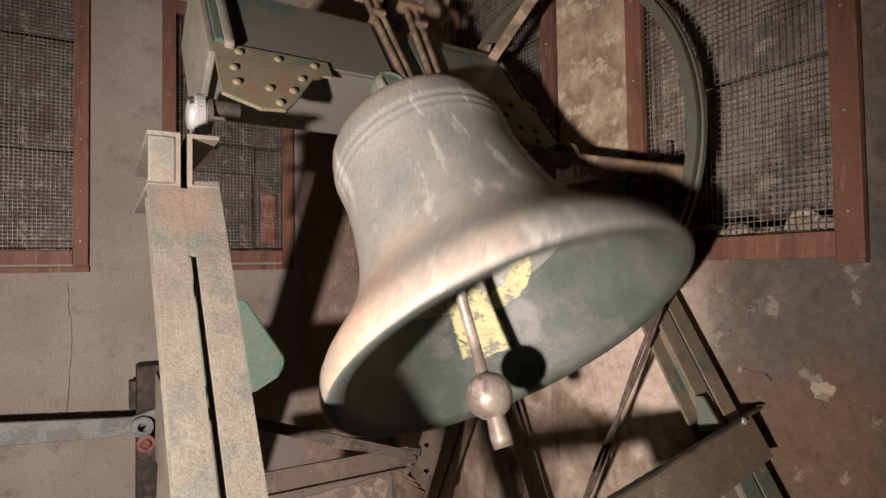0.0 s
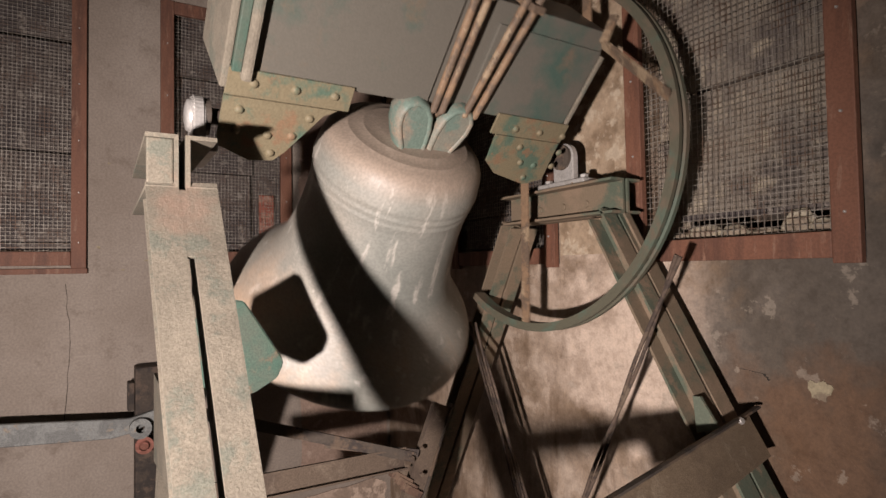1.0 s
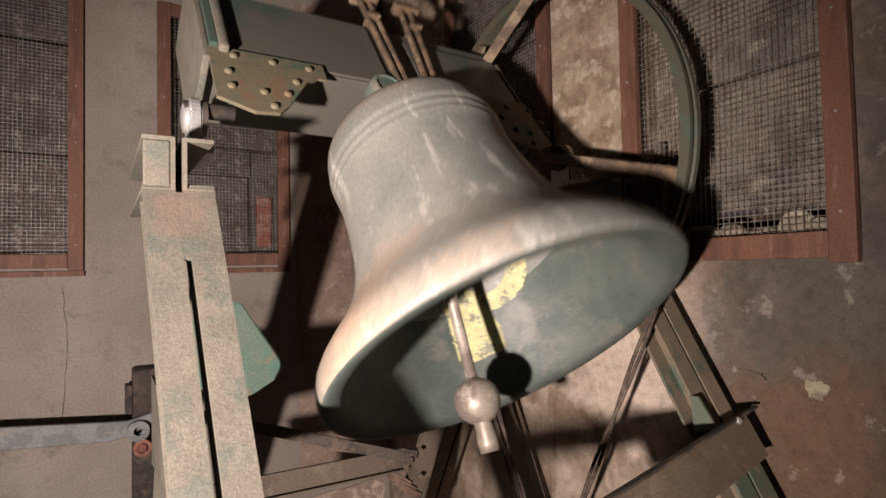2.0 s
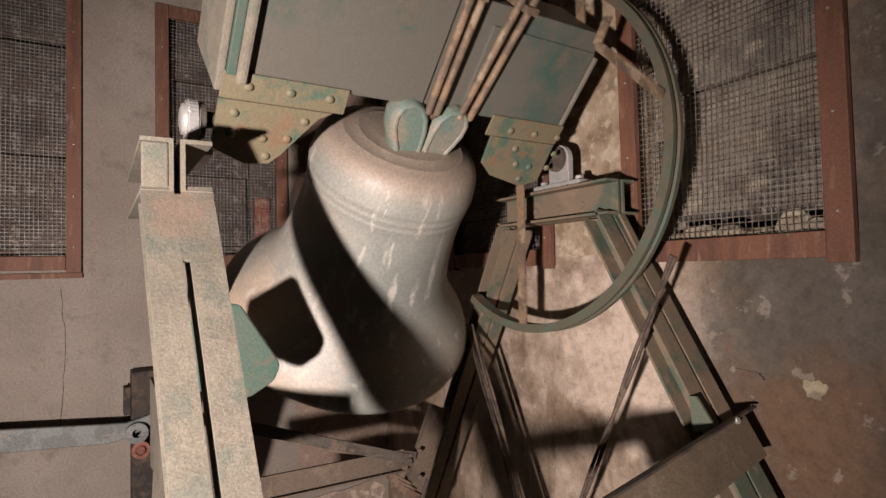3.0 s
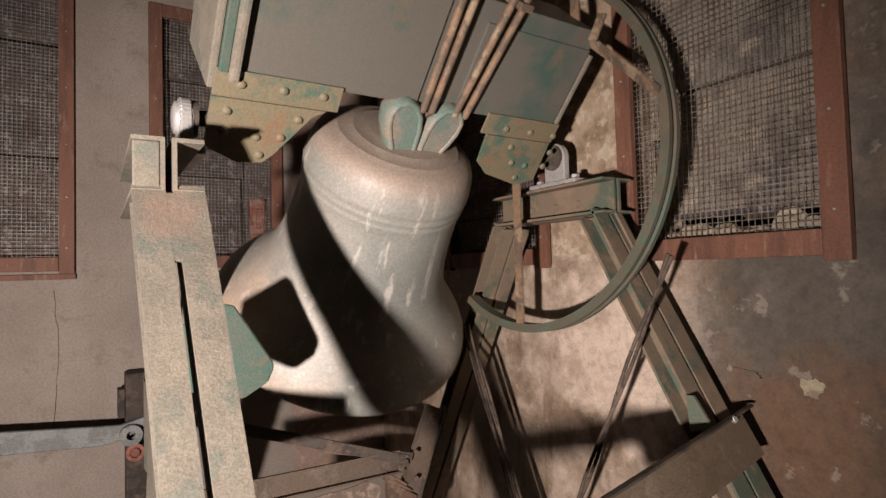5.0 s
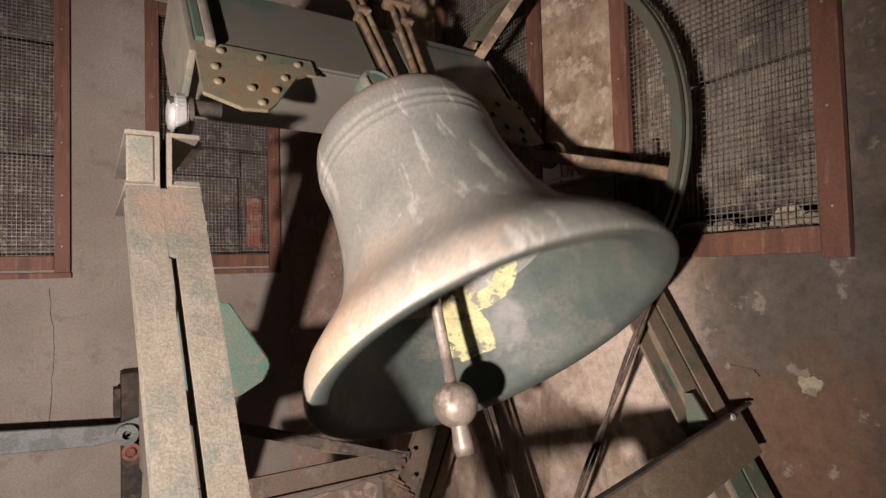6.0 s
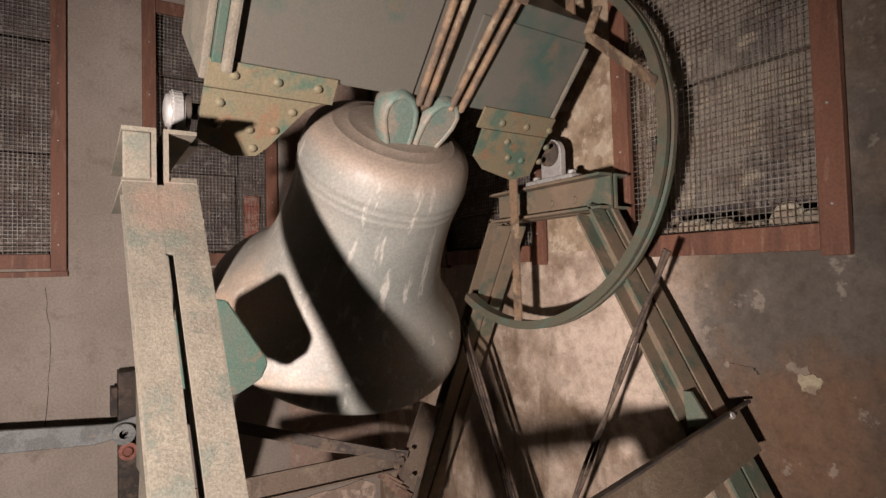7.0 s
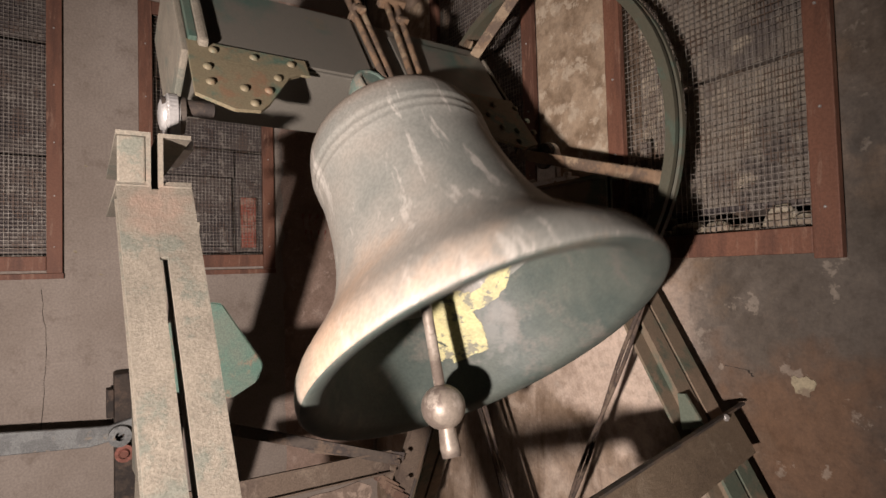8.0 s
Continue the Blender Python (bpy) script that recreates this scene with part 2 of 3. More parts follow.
brace_mat = blotchy("rusty_brown_bar", (0.115, 0.085, 0.062), (0.08, 0.058, 0.044), (0.15, 0.115, 0.085), 7, 260, 0.85, rel=0.5, third_scale=14, t2=(0.4, 0.8), t3=(0.64, 0.9), grain=0.25)
board_mat = blotchy("torn_board", (0.175, 0.13, 0.10), (0.13, 0.095, 0.072), (0.23, 0.175, 0.135), 9, 160, 0.9, rel=0.6, third_scale=16)
rust_red = blotchy("red_rust", (0.25, 0.10, 0.075), (0.17, 0.07, 0.05), (0.3, 0.2, 0.15), 30, 160, 0.8)
rust_dark = blotchy("dark_red_rust", (0.115, 0.07, 0.05), (0.07, 0.045, 0.035), (0.15, 0.1, 0.07), 12, 160, 0.85, rel=0.5)
head_paint = blotchy("headstock_paint", (0.122, 0.112, 0.093), (0.06, 0.098, 0.08), (0.145, 0.115, 0.085), 2.6, 220, 0.42, rel=0.12, third_scale=5, t2=(0.5, 0.85), t3=(0.72, 1.0), spec=0.5, grain=0.08)
bracket_mat = blotchy("bracket_paint", (0.175, 0.145, 0.09), (0.085, 0.125, 0.09), (0.20, 0.125, 0.075), 7, 200, 0.6, rel=0.35, third_scale=11, t2=(0.58, 0.8), t3=(0.66, 0.85))
wheel_paint = blotchy("wheel_paint", (0.085, 0.08, 0.056), (0.11, 0.088, 0.062), (0.075, 0.095, 0.07), 6, 180, 0.6, rel=0.2)
crown_green = blotchy("green_patina", (0.13, 0.175, 0.145), (0.19, 0.185, 0.15), (0.25, 0.20, 0.15), 9, 180, 0.5, 0.0, rel=0.2, third_scale=16, t3=(0.66, 0.9))
post_dark = blotchy("dark_timber", (0.055, 0.042, 0.033), (0.035, 0.028, 0.024), (0.085, 0.06, 0.045), 8, 120, 0.8, rel=0.5)
crack_mat = blotchy("crack_shade", (0.04, 0.032, 0.027), (0.03, 0.025, 0.02), (0.05, 0.04, 0.03), 30, 90, 0.95)
plaster_pink = blotchy("pinkish_plaster", (0.275, 0.195, 0.152), (0.215, 0.148, 0.112), (0.34, 0.255, 0.205), 5, 110, 0.9, rel=0.5, third_scale=12, t2=(0.35, 0.8), t3=(0.62, 0.85))
rope_mat = blotchy("brown_rope", (0.085, 0.06, 0.045), (0.05, 0.037, 0.03), (0.12, 0.09, 0.065), 30, 200, 0.9)


# ---- building helpers ----
def mesh_of(bm, material, smooth=False, name="part"):
    me = bpy.data.meshes.new(name)
    bmesh.ops.recalc_face_normals(bm, faces=bm.faces)
    for f in bm.faces:
        f.smooth = smooth
    bm.to_mesh(me)
    bm.free()
    for m in (material if isinstance(material, (list, tuple)) else [material]):
        me.materials.append(m)
    return me


def part(name, bm, material, parent=None, label="", smooth=False, at=None):
    ob = new(name, mesh_of(bm, material, smooth, name))
    if parent is not None:
        ob.parent = parent
    if at is not None:
        ob.matrix_basis = at
    if label:
        tagged(ob, label)
    return ob


def thing(name, label, category, group="", kind="", at=None):
    ob = new(name)
    ob.empty_display_size = 0.05
    if at is not None:
        ob.matrix_basis = at
    return tagged(ob, label, category, group, kind)


def box(bm, lo, hi, bevel=0.0, m=None):
    """A box between two corners, its edges rounded by bevel, moved by m."""
    c = [(a + b) / 2 for a, b in zip(lo, hi)]
    s = [abs(b - a) for a, b in zip(lo, hi)]
    made = bmesh.ops.create_cube(bm, size=1)["verts"]
    bmesh.ops.transform(bm, matrix=Matrix.LocRotScale(c, None, s), verts=made)
    if bevel:
        edges = list({e for v in made for e in v.link_edges})
        made = list({v for f in bmesh.ops.bevel(bm, geom=edges, offset=bevel, segments=2, affect="EDGES", profile=0.6)["faces"] for v in f.verts} | {v for v in made if v.is_valid})
    if m is not None:
        bmesh.ops.transform(bm, matrix=m, verts=[v for v in made if v.is_valid])
    return bm


def prism(bm, outline, depth, m=None):
    """Outline in x, y pulled up along z by depth."""
    lo = [bm.verts.new((x, y, 0)) for x, y in outline]
    hi = [bm.verts.new((x, y, depth)) for x, y in outline]
    n = len(lo)
    bm.faces.new(lo[::-1])
    bm.faces.new(hi)
    for i in range(n):
        bm.faces.new((lo[i], lo[(i + 1) % n], hi[(i + 1) % n], hi[i]))
    if m is not None:
        bmesh.ops.transform(bm, matrix=m, verts=lo + hi)
    return bm


def lathe(bm, profile, seg=64, m=None):
    """Profile of (radius, z) turned round z; closed where the radius is 0."""
    rings, made = [], []
    for r, z in profile:
        if r < 1e-6:
            ring = [bm.verts.new((0, 0, z))]
        else:
            ring = [bm.verts.new((r * math.cos(2 * math.pi * i / seg), r * math.sin(2 * math.pi * i / seg), z)) for i in range(seg)]
        rings.append(ring)
        made += ring
    for a, b in zip(rings, rings[1:]):
        for i in range(seg):
            j = (i + 1) % seg
            q = [a[i % len(a)], a[j % len(a)], b[j % len(b)], b[i % len(b)]]
            q = [v for k, v in enumerate(q) if v not in q[:k]]
            if len(q) > 2:
                bm.faces.new(q)
    if m is not None:
        bmesh.ops.transform(bm, matrix=m, verts=made)
    return bm


def along(a, b, up=(0, 0, 1)):
    """A pose at a, its z towards b, its x as near to up as it can be."""
    a, b = Vector(a), Vector(b)
    z = (b - a).normalized()
    x = Vector(up) - z * z.dot(Vector(up))
    if x.length < 1e-4:
        x = Vector((1, 0, 0)) - z * z.x
    x.normalize()
    y = z.cross(x)
    m = Matrix((x, y, z)).transposed().to_4x4()
    m.translation = a
    return m


def rod(bm, a, b, r, seg=12):
    n = (Vector(b) - Vector(a)).length
    return lathe(bm, [(0, 0), (r, 0), (r, n), (0, n)], seg, along(a, b))


def channel(bm, a, b, h, w, t, up, side):
    """A U section from a to b: web of height h along up, flanges of width w that point to side."""
    m = along(a, b, up)
    k = 1 if (m.to_3x3() @ Vector((0, 1, 0))).dot(Vector(side)) > 0 else -1
    o = [(-h / 2, 0), (h / 2, 0), (h / 2, k * w), (h / 2 - t, k * w), (h / 2 - t, k * t), (-h / 2 + t, k * t), (-h / 2 + t, k * w), (-h / 2, k * w)]
    return prism(bm, o if k > 0 else o[::-1], (Vector(b) - Vector(a)).length, m)


# ---- the room ----
XW, YS, TOP = -1.75, -0.75, 3.4   # the far side behind the camera, the ceiling
T = 0.22


def wall_with(name, length, openings, material, m, label):
    """A wall along x, its face at y = 0, thickness behind; openings (x0, x1, z0, z1) go through it."""
    bm = bmesh.new()
    x = 0.0
    for x0, x1, z0, z1 in sorted(openings):
        box(bm, (x, 0, 0), (x0, T, TOP))
        box(bm, (x0, 0, 0), (x1, T, z0))
        box(bm, (x0, 0, z1), (x1, T, TOP))
        x = x1
    box(bm, (x, 0, 0), (length, T, TOP))
    ob = part(name, bm, material, at=m)
    return tagged(ob, label, "wall", kind="structure")


Z0L, Z0R, Z1 = E0 + 0.04, E0 + 0.008, E0 + 1.3
W1, W2 = (-0.69, -0.066), (0.228, 0.844)         # along x on the north wall
W3, W4 = (2.215, 1.520), (1.190, 0.569)          # along y on the east wall
north = wall_with("wall_north", XR - XW + T, [(W1[0] - XW, W1[1] - XW, Z0L, Z1), (W2[0] - XW, W2[1] - XW, Z0L, Z1)], plaster_grey,
                  Matrix.Translation((XW, YL, 0)), "grey plastered belfry wall with two window openings")
EAST = Matrix.Translation((XR, YL, 0)) @ Matrix.Rotation(radians(-90), 4, "Z")
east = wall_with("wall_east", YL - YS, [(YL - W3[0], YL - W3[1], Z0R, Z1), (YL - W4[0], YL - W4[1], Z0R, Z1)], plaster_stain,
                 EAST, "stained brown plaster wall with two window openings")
# unseen closing walls, floor and ceiling, kept dark to cut bounced light
for nm, lo, hi in (("wall_west", (XW - T, YS, 0), (XW, YL + T, TOP)), ("wall_south", (XW - T, YS - T, 0), (XR + T, YS, TOP))):
    tagged(part(nm, box(bmesh.new(), lo, hi), concrete), "plain dark grey belfry wall", "wall", kind="structure")
tagged(part("floor", box(bmesh.new(), (XW - T, YS - T, -0.2), (XR + T, YL + T, 0)), concrete), "bare dusty concrete belfry floor", "floor", kind="structure")
tagged(part("ceiling", box(bmesh.new(), (XW - T, YS - T, TOP), (XR + T, YL + T, TOP + 0.2)), concrete), "bare grey concrete ceiling", "ceiling", kind="structure")


def ragged(cx, cz, rx, rz, n, seed, amount=0.3):
    """An uneven closed outline round (cx, cz)."""
    rnd = random.Random(seed)
    ph = [rnd.uniform(0, 6.28) for _ in range(4)]
    out = []
    for i in range(n):
        a = 2 * math.pi * i / n
        k = 1 + amount * (0.5 * math.sin(2 * a + ph[0]) + 0.3 * math.sin(3 * a + ph[1]) + 0.3 * math.sin(5 * a + ph[2]) + 0.25 * math.sin(9 * a + ph[3]))
        out.append((cx + rx * k * math.cos(a), cz + rz * k * math.sin(a)))
    return out


FACE = Matrix.Rotation(radians(90), 4, "X")   # turns an outline in x, y into one in x, z that faces -y


def on_east(y, z):
    """Pose for a flat piece on the east wall, its own x towards the camera's side."""
    return EAST @ Matrix.Translation((YL - y, 0, z)) @ FACE


# pinkish rough coat on the north wall between window and corner
bm = bmesh.new()
nx, nz = 20, 60
g = [[bm.verts.new((0.89 - XW + 0.03 * noise.noise((0, k * 0.5, 4)) * (i == 0) + (XR - 0.02 - 0.89) * i / nx, -0.004 - 0.003 * noise.noise((i * 0.5, k * 0.5, 9)), 0.45 + 2.6 * k / nz)) for k in range(nz + 1)] for i in range(nx + 1)]
for i in range(nx):
    for k in range(nz):
        bm.faces.new((g[i][k], g[i + 1][k], g[i + 1][k + 1], g[i][k + 1]))
part("plaster_coat", bm, plaster_pink, north, "rough pinkish plaster coat", True)
rnd = random.Random(11)
for row, z in enumerate((1.885, 1.80)):
    for k in range(5):
        x = 1.00 - XW + k * 0.036 + row * 0.012
        bm = box(bmesh.new(), (-0.004, -0.0105, -0.03), (0.004, -0.0075, 0.03), 0.0)
        part("scribble_bar", bm, rust_red, north, "faded red paint stroke", at=Matrix.Translation((x, 0, z)) @ Matrix.Rotation(radians(rnd.uniform(-25, 25)), 4, "Y"))
# rough pier between the two east windows, and the strip by the corner
rnd = random.Random(4)
for nm, ya, yb in (("plaster_coat", W3[1] - 0.012, W4[0] + 0.012), ("plaster_coat", YL - 0.03, W3[0] + 0.012)):
    bm = bmesh.new()
    nx, nz = 14, 64
    g = [[bm.verts.new((YL - ya + (ya - yb) * i / nx, -0.007 - 0.005 * noise.noise((i * 0.4, k * 0.4, ya)), Z0R + 0.03 + (Z1 - Z0R - 0.03) * k / nz)) for k in range(nz + 1)] for i in range(nx + 1)]
    for i in range(nx):
        for k in range(nz):
            bm.faces.new((g[i][k], g[i + 1][k], g[i + 1][k + 1], g[i][k + 1]))
    part(nm, bm, pier_rough, east, "rough yellowish plaster coat", True)
bm = prism(bmesh.new(), ragged(0, 0, 0.021, 0.026, 26, 8, 0.4), 0.003)
part("plaster_patch", bm, patch_mat, east, "small pale filler patch", at=EAST.inverted() @ on_east(0.672, 1.307))


def crack(parent, m, pts, w, seed):
    """A fine dark crack along a wandering line on a wall's face."""
    rn = random.Random(seed)
    bm = bmesh.new()
    last = None
    for (xa, za), (xb, zb) in zip(pts, pts[1:]):
        for i in range(9):
            t = i / 8
            x, z = xa + (xb - xa) * t + rn.uniform(-1, 1) * 0.004, za + (zb - za) * t
            k = w * rn.uniform(0.4, 1.0)
            q = [bm.verts.new((x - k, -0.0012, z)), bm.verts.new((x + k, -0.0012, z + k * 0.4)), bm.verts.new((x, 0.002, z))]
            if last:
                for e in range(3):
                    bm.faces.new((last[e], last[(e + 1) % 3], q[(e + 1) % 3], q[e]))
            last = q
    return part("crack", bm, crack_mat, parent, "fine dark crack in the plaster", at=m)


crack(north, Matrix(), [(-0.14 - XW, 1.56), (-0.125 - XW, 1.30), (-0.145 - XW, 0.95)], 0.0014, 3)
crack(north, Matrix(), [(0.10 - XW, 1.10), (0.14 - XW, 0.80)], 0.001, 6)
crack(east, Matrix(), [(YL - 0.86, 1.33), (YL - 0.80, 1.325), (YL - 0.785, 1.31)], 0.0035, 9)
for cx, cz, r_, sd in ((0.075 - XW, 1.618, 0.006, 3), (-0.02 - XW, 1.72, 0.008, 5), (0.17 - XW, 1.66, 0.007, 8), (0.02 - XW, 2.1, 0.006, 9)):
    part("plaster_patch", prism(bmesh.new(), ragged(0, 0, r_, r_ * 0.7, 14, sd, 0.5), 0.0015, FACE), patch_mat, north, "tiny pale paint fleck", at=Matrix.Translation((cx, 0, cz)))
# dark vertical line in the corner, built as a thin rod
tagged(part("corner_line", rod(bmesh.new(), (XR - 0.014, YL - 0.014, 1.2), (XR - 0.014, YL - 0.014, TOP), 0.011), steel_dark), "thin dark upright rod in the wall corner", "pipe", kind="structure")


def screw_head(name, x, y, z, r, material, parent, axis=1):
    bm = lathe(bmesh.new(), [(0, 0.004), (r * 0.7, 0.0035), (r, 0.0), (r, -0.002), (0, -0.002)], 12, Matrix.Rotation(radians(90), 4, "X"))
    return part(name, bm, material, parent, at=Matrix.Translation((x, y, z)))


PITCH = 0.0163


def mesh_wires(w, width, z0, z1, fw):
    """Woven square wire mesh, a little bowed and uneven."""
    r = 0.00085
    rn = random.Random(int(width * 1000))
    bm = bmesh.new()

    def wire(pts, flat):
        last = None
        for p in pts:
            if flat:
                q = [bm.verts.new((p[0], p[1] + dy, p[2] + dz)) for dy, dz in ((-r, -r), (r, -r), (r, r), (-r, r))]
            else:
                q = [bm.verts.new((p[0] + dx, p[1] + dy, p[2])) for dx, dy in ((-r, -r), (r, -r), (r, r), (-r, r))]
            if last:
                for k in range(4):
                    bm.faces.new((last[k], last[(k + 1) % 4], q[(k + 1) % 4], q[k]))
            last = q

    def bow(x, z):
        return 0.006 + 0.006 * noise.noise((x * 3.1, z * 3.1, width))
    x0, x1 = fw * 0.5, width - fw * 0.5
    nx, nz = int((x1 - x0) / PITCH), int((z1 - z0) / PITCH)
    for i in range(nx + 1):
        x = x0 + i * PITCH
        wire([(x + 0.002 * noise.noise((i * 0.7, k * 0.3, 2)), bow(x, z0 + (z1 - z0) * k / 12), z0 + (z1 - z0) * k / 12) for k in range(13)], False)
    for i in range(nz + 1):
        z = z0 + i * PITCH
        wire([(x0 + (x1 - x0) * k / 10, bow(x0 + (x1 - x0) * k / 10, z) + 0.0016, z + 0.002 * noise.noise((i * 0.7, k * 0.3, 7))) for k in range(11)], True)
    return tagged(part("wire_mesh", bm, wire_mat, w), kind="stuff")


def window(name, m, width, height, label, boards, fw=0.057, fb=0.06, low=False):
    """A wooden frame on the wall's face with wire mesh and boards behind. Local x along the wall, y into it, z up.
    boards: (x0, x1, z0, z1, depth, tilt in degrees, material)."""
    w = thing(name, label, "window", kind="structure", at=m)
    for nm, lo, hi in (("frame_post", (0, -0.024, -0.012), (fw, -0.002, height)), ("frame_post", (width - fw, -0.024, -0.012), (width, -0.002, height)),
                       ("frame_sill", (fw + 0.001, -0.021, 0), (width - fw - 0.001, -0.002, fb)), ("frame_head", (fw + 0.001, -0.021, height - fb), (width - fw - 0.001, -0.002, height))):
        part(nm, box(bmesh.new(), lo, hi, 0.003), wood_red, w)
    if low:
        part("frame_batten", box(bmesh.new(), (-0.004, -0.018, -0.036), (width + 0.004, -0.002, -0.0125), 0.002), wood_red, w)
    for z in (0.1, 0.32, 0.55, 0.8, 1.05):
        for x in (fw * 0.5, width - fw * 0.5):
            screw_head("screw", x, -0.0245, z, 0.0035, silver, w)
    mesh_wires(w, width, 0.03, height - 0.03, fw)
    for x0, x1, z0, z1, d, tilt, mat in boards:
        bm = bmesh.new()
        box(bm, (x0, 0, 0), (x1, 0.022, z1 - z0), 0.003)
        ob = part("louvre_board", bm, mat, w, at=Matrix.Translation((0, d, z0)) @ Matrix.Rotation(radians(tilt), 4, "X"))
    return w


LB = louvre_mat
def rows_of(width, seams, gap=0.006, inset=0.0, seed=1):
    rn = random.Random(seed)
    out, z = [], 0.075
    for s in seams:
        out.append((inset + rn.uniform(0, 0.004), width - rn.uniform(0, 0.004), z, s - gap, 0.06 + rn.uniform(0, 0.012), -rn.uniform(2, 5), LB))
        z = s
    return out


HL, HR = Z1 - Z0L, Z1 - Z0R
window("window_1", Matrix.Translation((W1[0], YL, Z0L)), W1[1] - W1[0], HL, "red wooden window frame with wire mesh before grey boards", rows_of(W1[1] - W1[0], (0.105, 0.51, 1.02, HL), seed=3), low=True)
w2 = W2[1] - W2[0]
bs = []
for z0, z1, xa, xb, d in ((0.075, 0.105, 0.03, 0.43, 0.07), (0.11, 0.46, 0.06, 0.43, 0.075), (0.465, 0.60, 0.09, 0.44, 0.085), (0.61, 0.93, 0.085, w2 - 0.01, 0.08), (0.935, HL, 0.06, w2 - 0.01, 0.075)):
    bs.append((xa, xb, z0, z1, d, -3, LB))
bs.append((0.45, w2 - 0.01, 0.08, 0.60, 0.10, -2, LB))
bs.append((0.47, 0.545, 0.10, 0.36, 0.070, 0, red_block))
window("window_2", Matrix.Translation((W2[0], YL, Z0L)), w2, HL, "red wooden window frame with wire mesh before stacked grey boards", bs, low=True)
w3, w4 = W3[0] - W3[1], W4[0] - W4[1]
window("window_3", Matrix.Translation((XR, W3[0], Z0R)) @ Matrix.Rotation(radians(-90), 4, "Z"), w3, HR, "red wooden window frame with wire mesh before dusty boards", rows_of(w3, (0.22, 0.52, 0.9, HR), seed=5))
window("window_4", Matrix.Translation((XR, W4[0], Z0R)) @ Matrix.Rotation(radians(-90), 4, "Z"), w4, HR, "red wooden window frame with wire mesh before dusty boards",
       [(0.135, w4 - 0.02, 0.135, 0.49, 0.075, -3, dusty_board), (0.11, w4 - 0.005, 0.50, HR, 0.085, -3, dusty_board), (-0.01, 0.10, 0.07, HR, 0.14, 0, stone_mat), (0.13, w4 - 0.02, 0.115, 0.132, 0.055, 0, LB),
        (0.06, 0.085, 0.12, 0.36, 0.05, 0, stone_mat)])


def stone(name, x, y, z, sx, sy, sz, seed, material, m):
    bm = bmesh.new()
    bmesh.ops.create_icosphere(bm, subdivisions=3, radius=1)
    for v in bm.verts:
        k = 1 + 0.32 * noise.noise(v.co * 1.3 + Vector((seed, 0, 0))) + 0.12 * noise.noise(v.co * 4 + Vector((0, seed, 0)))
        v.co = Vector((v.co.x * sx * k, v.co.y * sy * k, max(v.co.z, -0.55) * sz * k))
    ob = part(name, bm, material, at=m @ Matrix.Translation((x, y, z)))
    return tagged(ob, "broken pale stone lying on the window ledge", "stone", group="stones on the ledge")


WM4 = Matrix.Translation((XR, W4[0], Z0R)) @ Matrix.Rotation(radians(-90), 4, "Z")
for x, sx, sz, sd in ((0.215, 0.058, 0.026, 3), (0.30, 0.04, 0.022, 8), (0.375, 0.05, 0.013, 11), (0.465, 0.036, 0.040, 5), (0.53, 0.045, 0.022, 21), (0.145, 0.02, 0.014, 31)):
    stone("stone", x, 0.045, 0.0715 + sz * 0.55 - 0.012, sx, 0.026, sz, sd, rubble_mat, WM4)
for wm, wd in ((WM4, w4), (Matrix.Translation((XR, W3[0], Z0R)) @ Matrix.Rotation(radians(-90), 4, "Z"), w3), (Matrix.Translation((W1[0], YL, Z0L)), W1[1] - W1[0]), (Matrix.Translation((W2[0], YL, Z0L)), w2)):
    tagged(part("ledge", box(bmesh.new(), (0.001, 0.002, 0.001), (wd - 0.001, T - 0.03, 0.0605), 0.0), concrete, at=wm), "dusty concrete window ledge behind the mesh", "ledge", kind="structure")
    # added dark sheet that stands for the night behind the boards
    tagged(part("night_back", box(bmesh.new(), (-0.03, T + 0.002, -0.03), (wd + 0.03, T + 0.03, HR + 0.03)), steel_dark, at=wm), "dark sheet behind the opening, standing for the night outside", "shutter", kind="structure")

# ---- bell frame ----
XA, XB = 0.12, 1.27
XM, YC, ZA = 0.712, 1.336, E0 + 0.344      # the middle of the bell's axis
YB0, YB1 = 1.10, 1.61                      # ends of the bearing beams
LEAN = math.tan(radians(29.5))
BT = E0 + 0.247                            # top of the bearing beams
FW, FG = 0.053, 0.006                      # flange width, half the gap between two channels


def a_frame(x, splay, label, mat):
    f = thing("bell_frame_stand", label, "bell frame", group="bell frames", at=Matrix.Translation((x, 0, 0)))
    for s in (-1, 1):
        part("bearing_beam", channel(bmesh.new(), (s * FG, YB0, BT - 0.05), (s * FG, YB1, BT - 0.05), 0.1, FW, 0.0075, (0, 0, 1), (s, 0, 0)), mat, f)
    for e, yy in ((-1, YB0), (1, YB1)):
        top = BT - 0.1005
        foot = yy + e * LEAN * top
        u = Vector((0, 1, e * LEAN)).normalized()
        sp = splay if e < 0 else 0.0
        inset = 0.036 if not splay and e < 0 else 0.0     # the wall-side leg meets its beam a little inwards
        off = 0.085 if splay and e > 0 else 0.0
        for s in (-1, 1):
            part("leg", channel(bmesh.new(), (s * FG + off, yy + inset - e * 0.032, top + 0.001), (s * FG + off + sp, foot - e * 0.032, 0), 0.06, FW, 0.0075, u, (s, 0, 0)), mat, f)
        # packing strip and weld plates at the head of each pair of legs
        a = Vector((0, yy - e * 0.002, top))
        b = a + Vector((sp / top, e * LEAN, -1)).normalized() * 0.14
        bm = bmesh.new()
        box(bm, (-0.012, -0.004, 0), (0.012, 0.004, (b - a).length), 0.002, along(a, b, (1, 0, 0)))
        part("packing_strip", bm, mat, f)
    return f


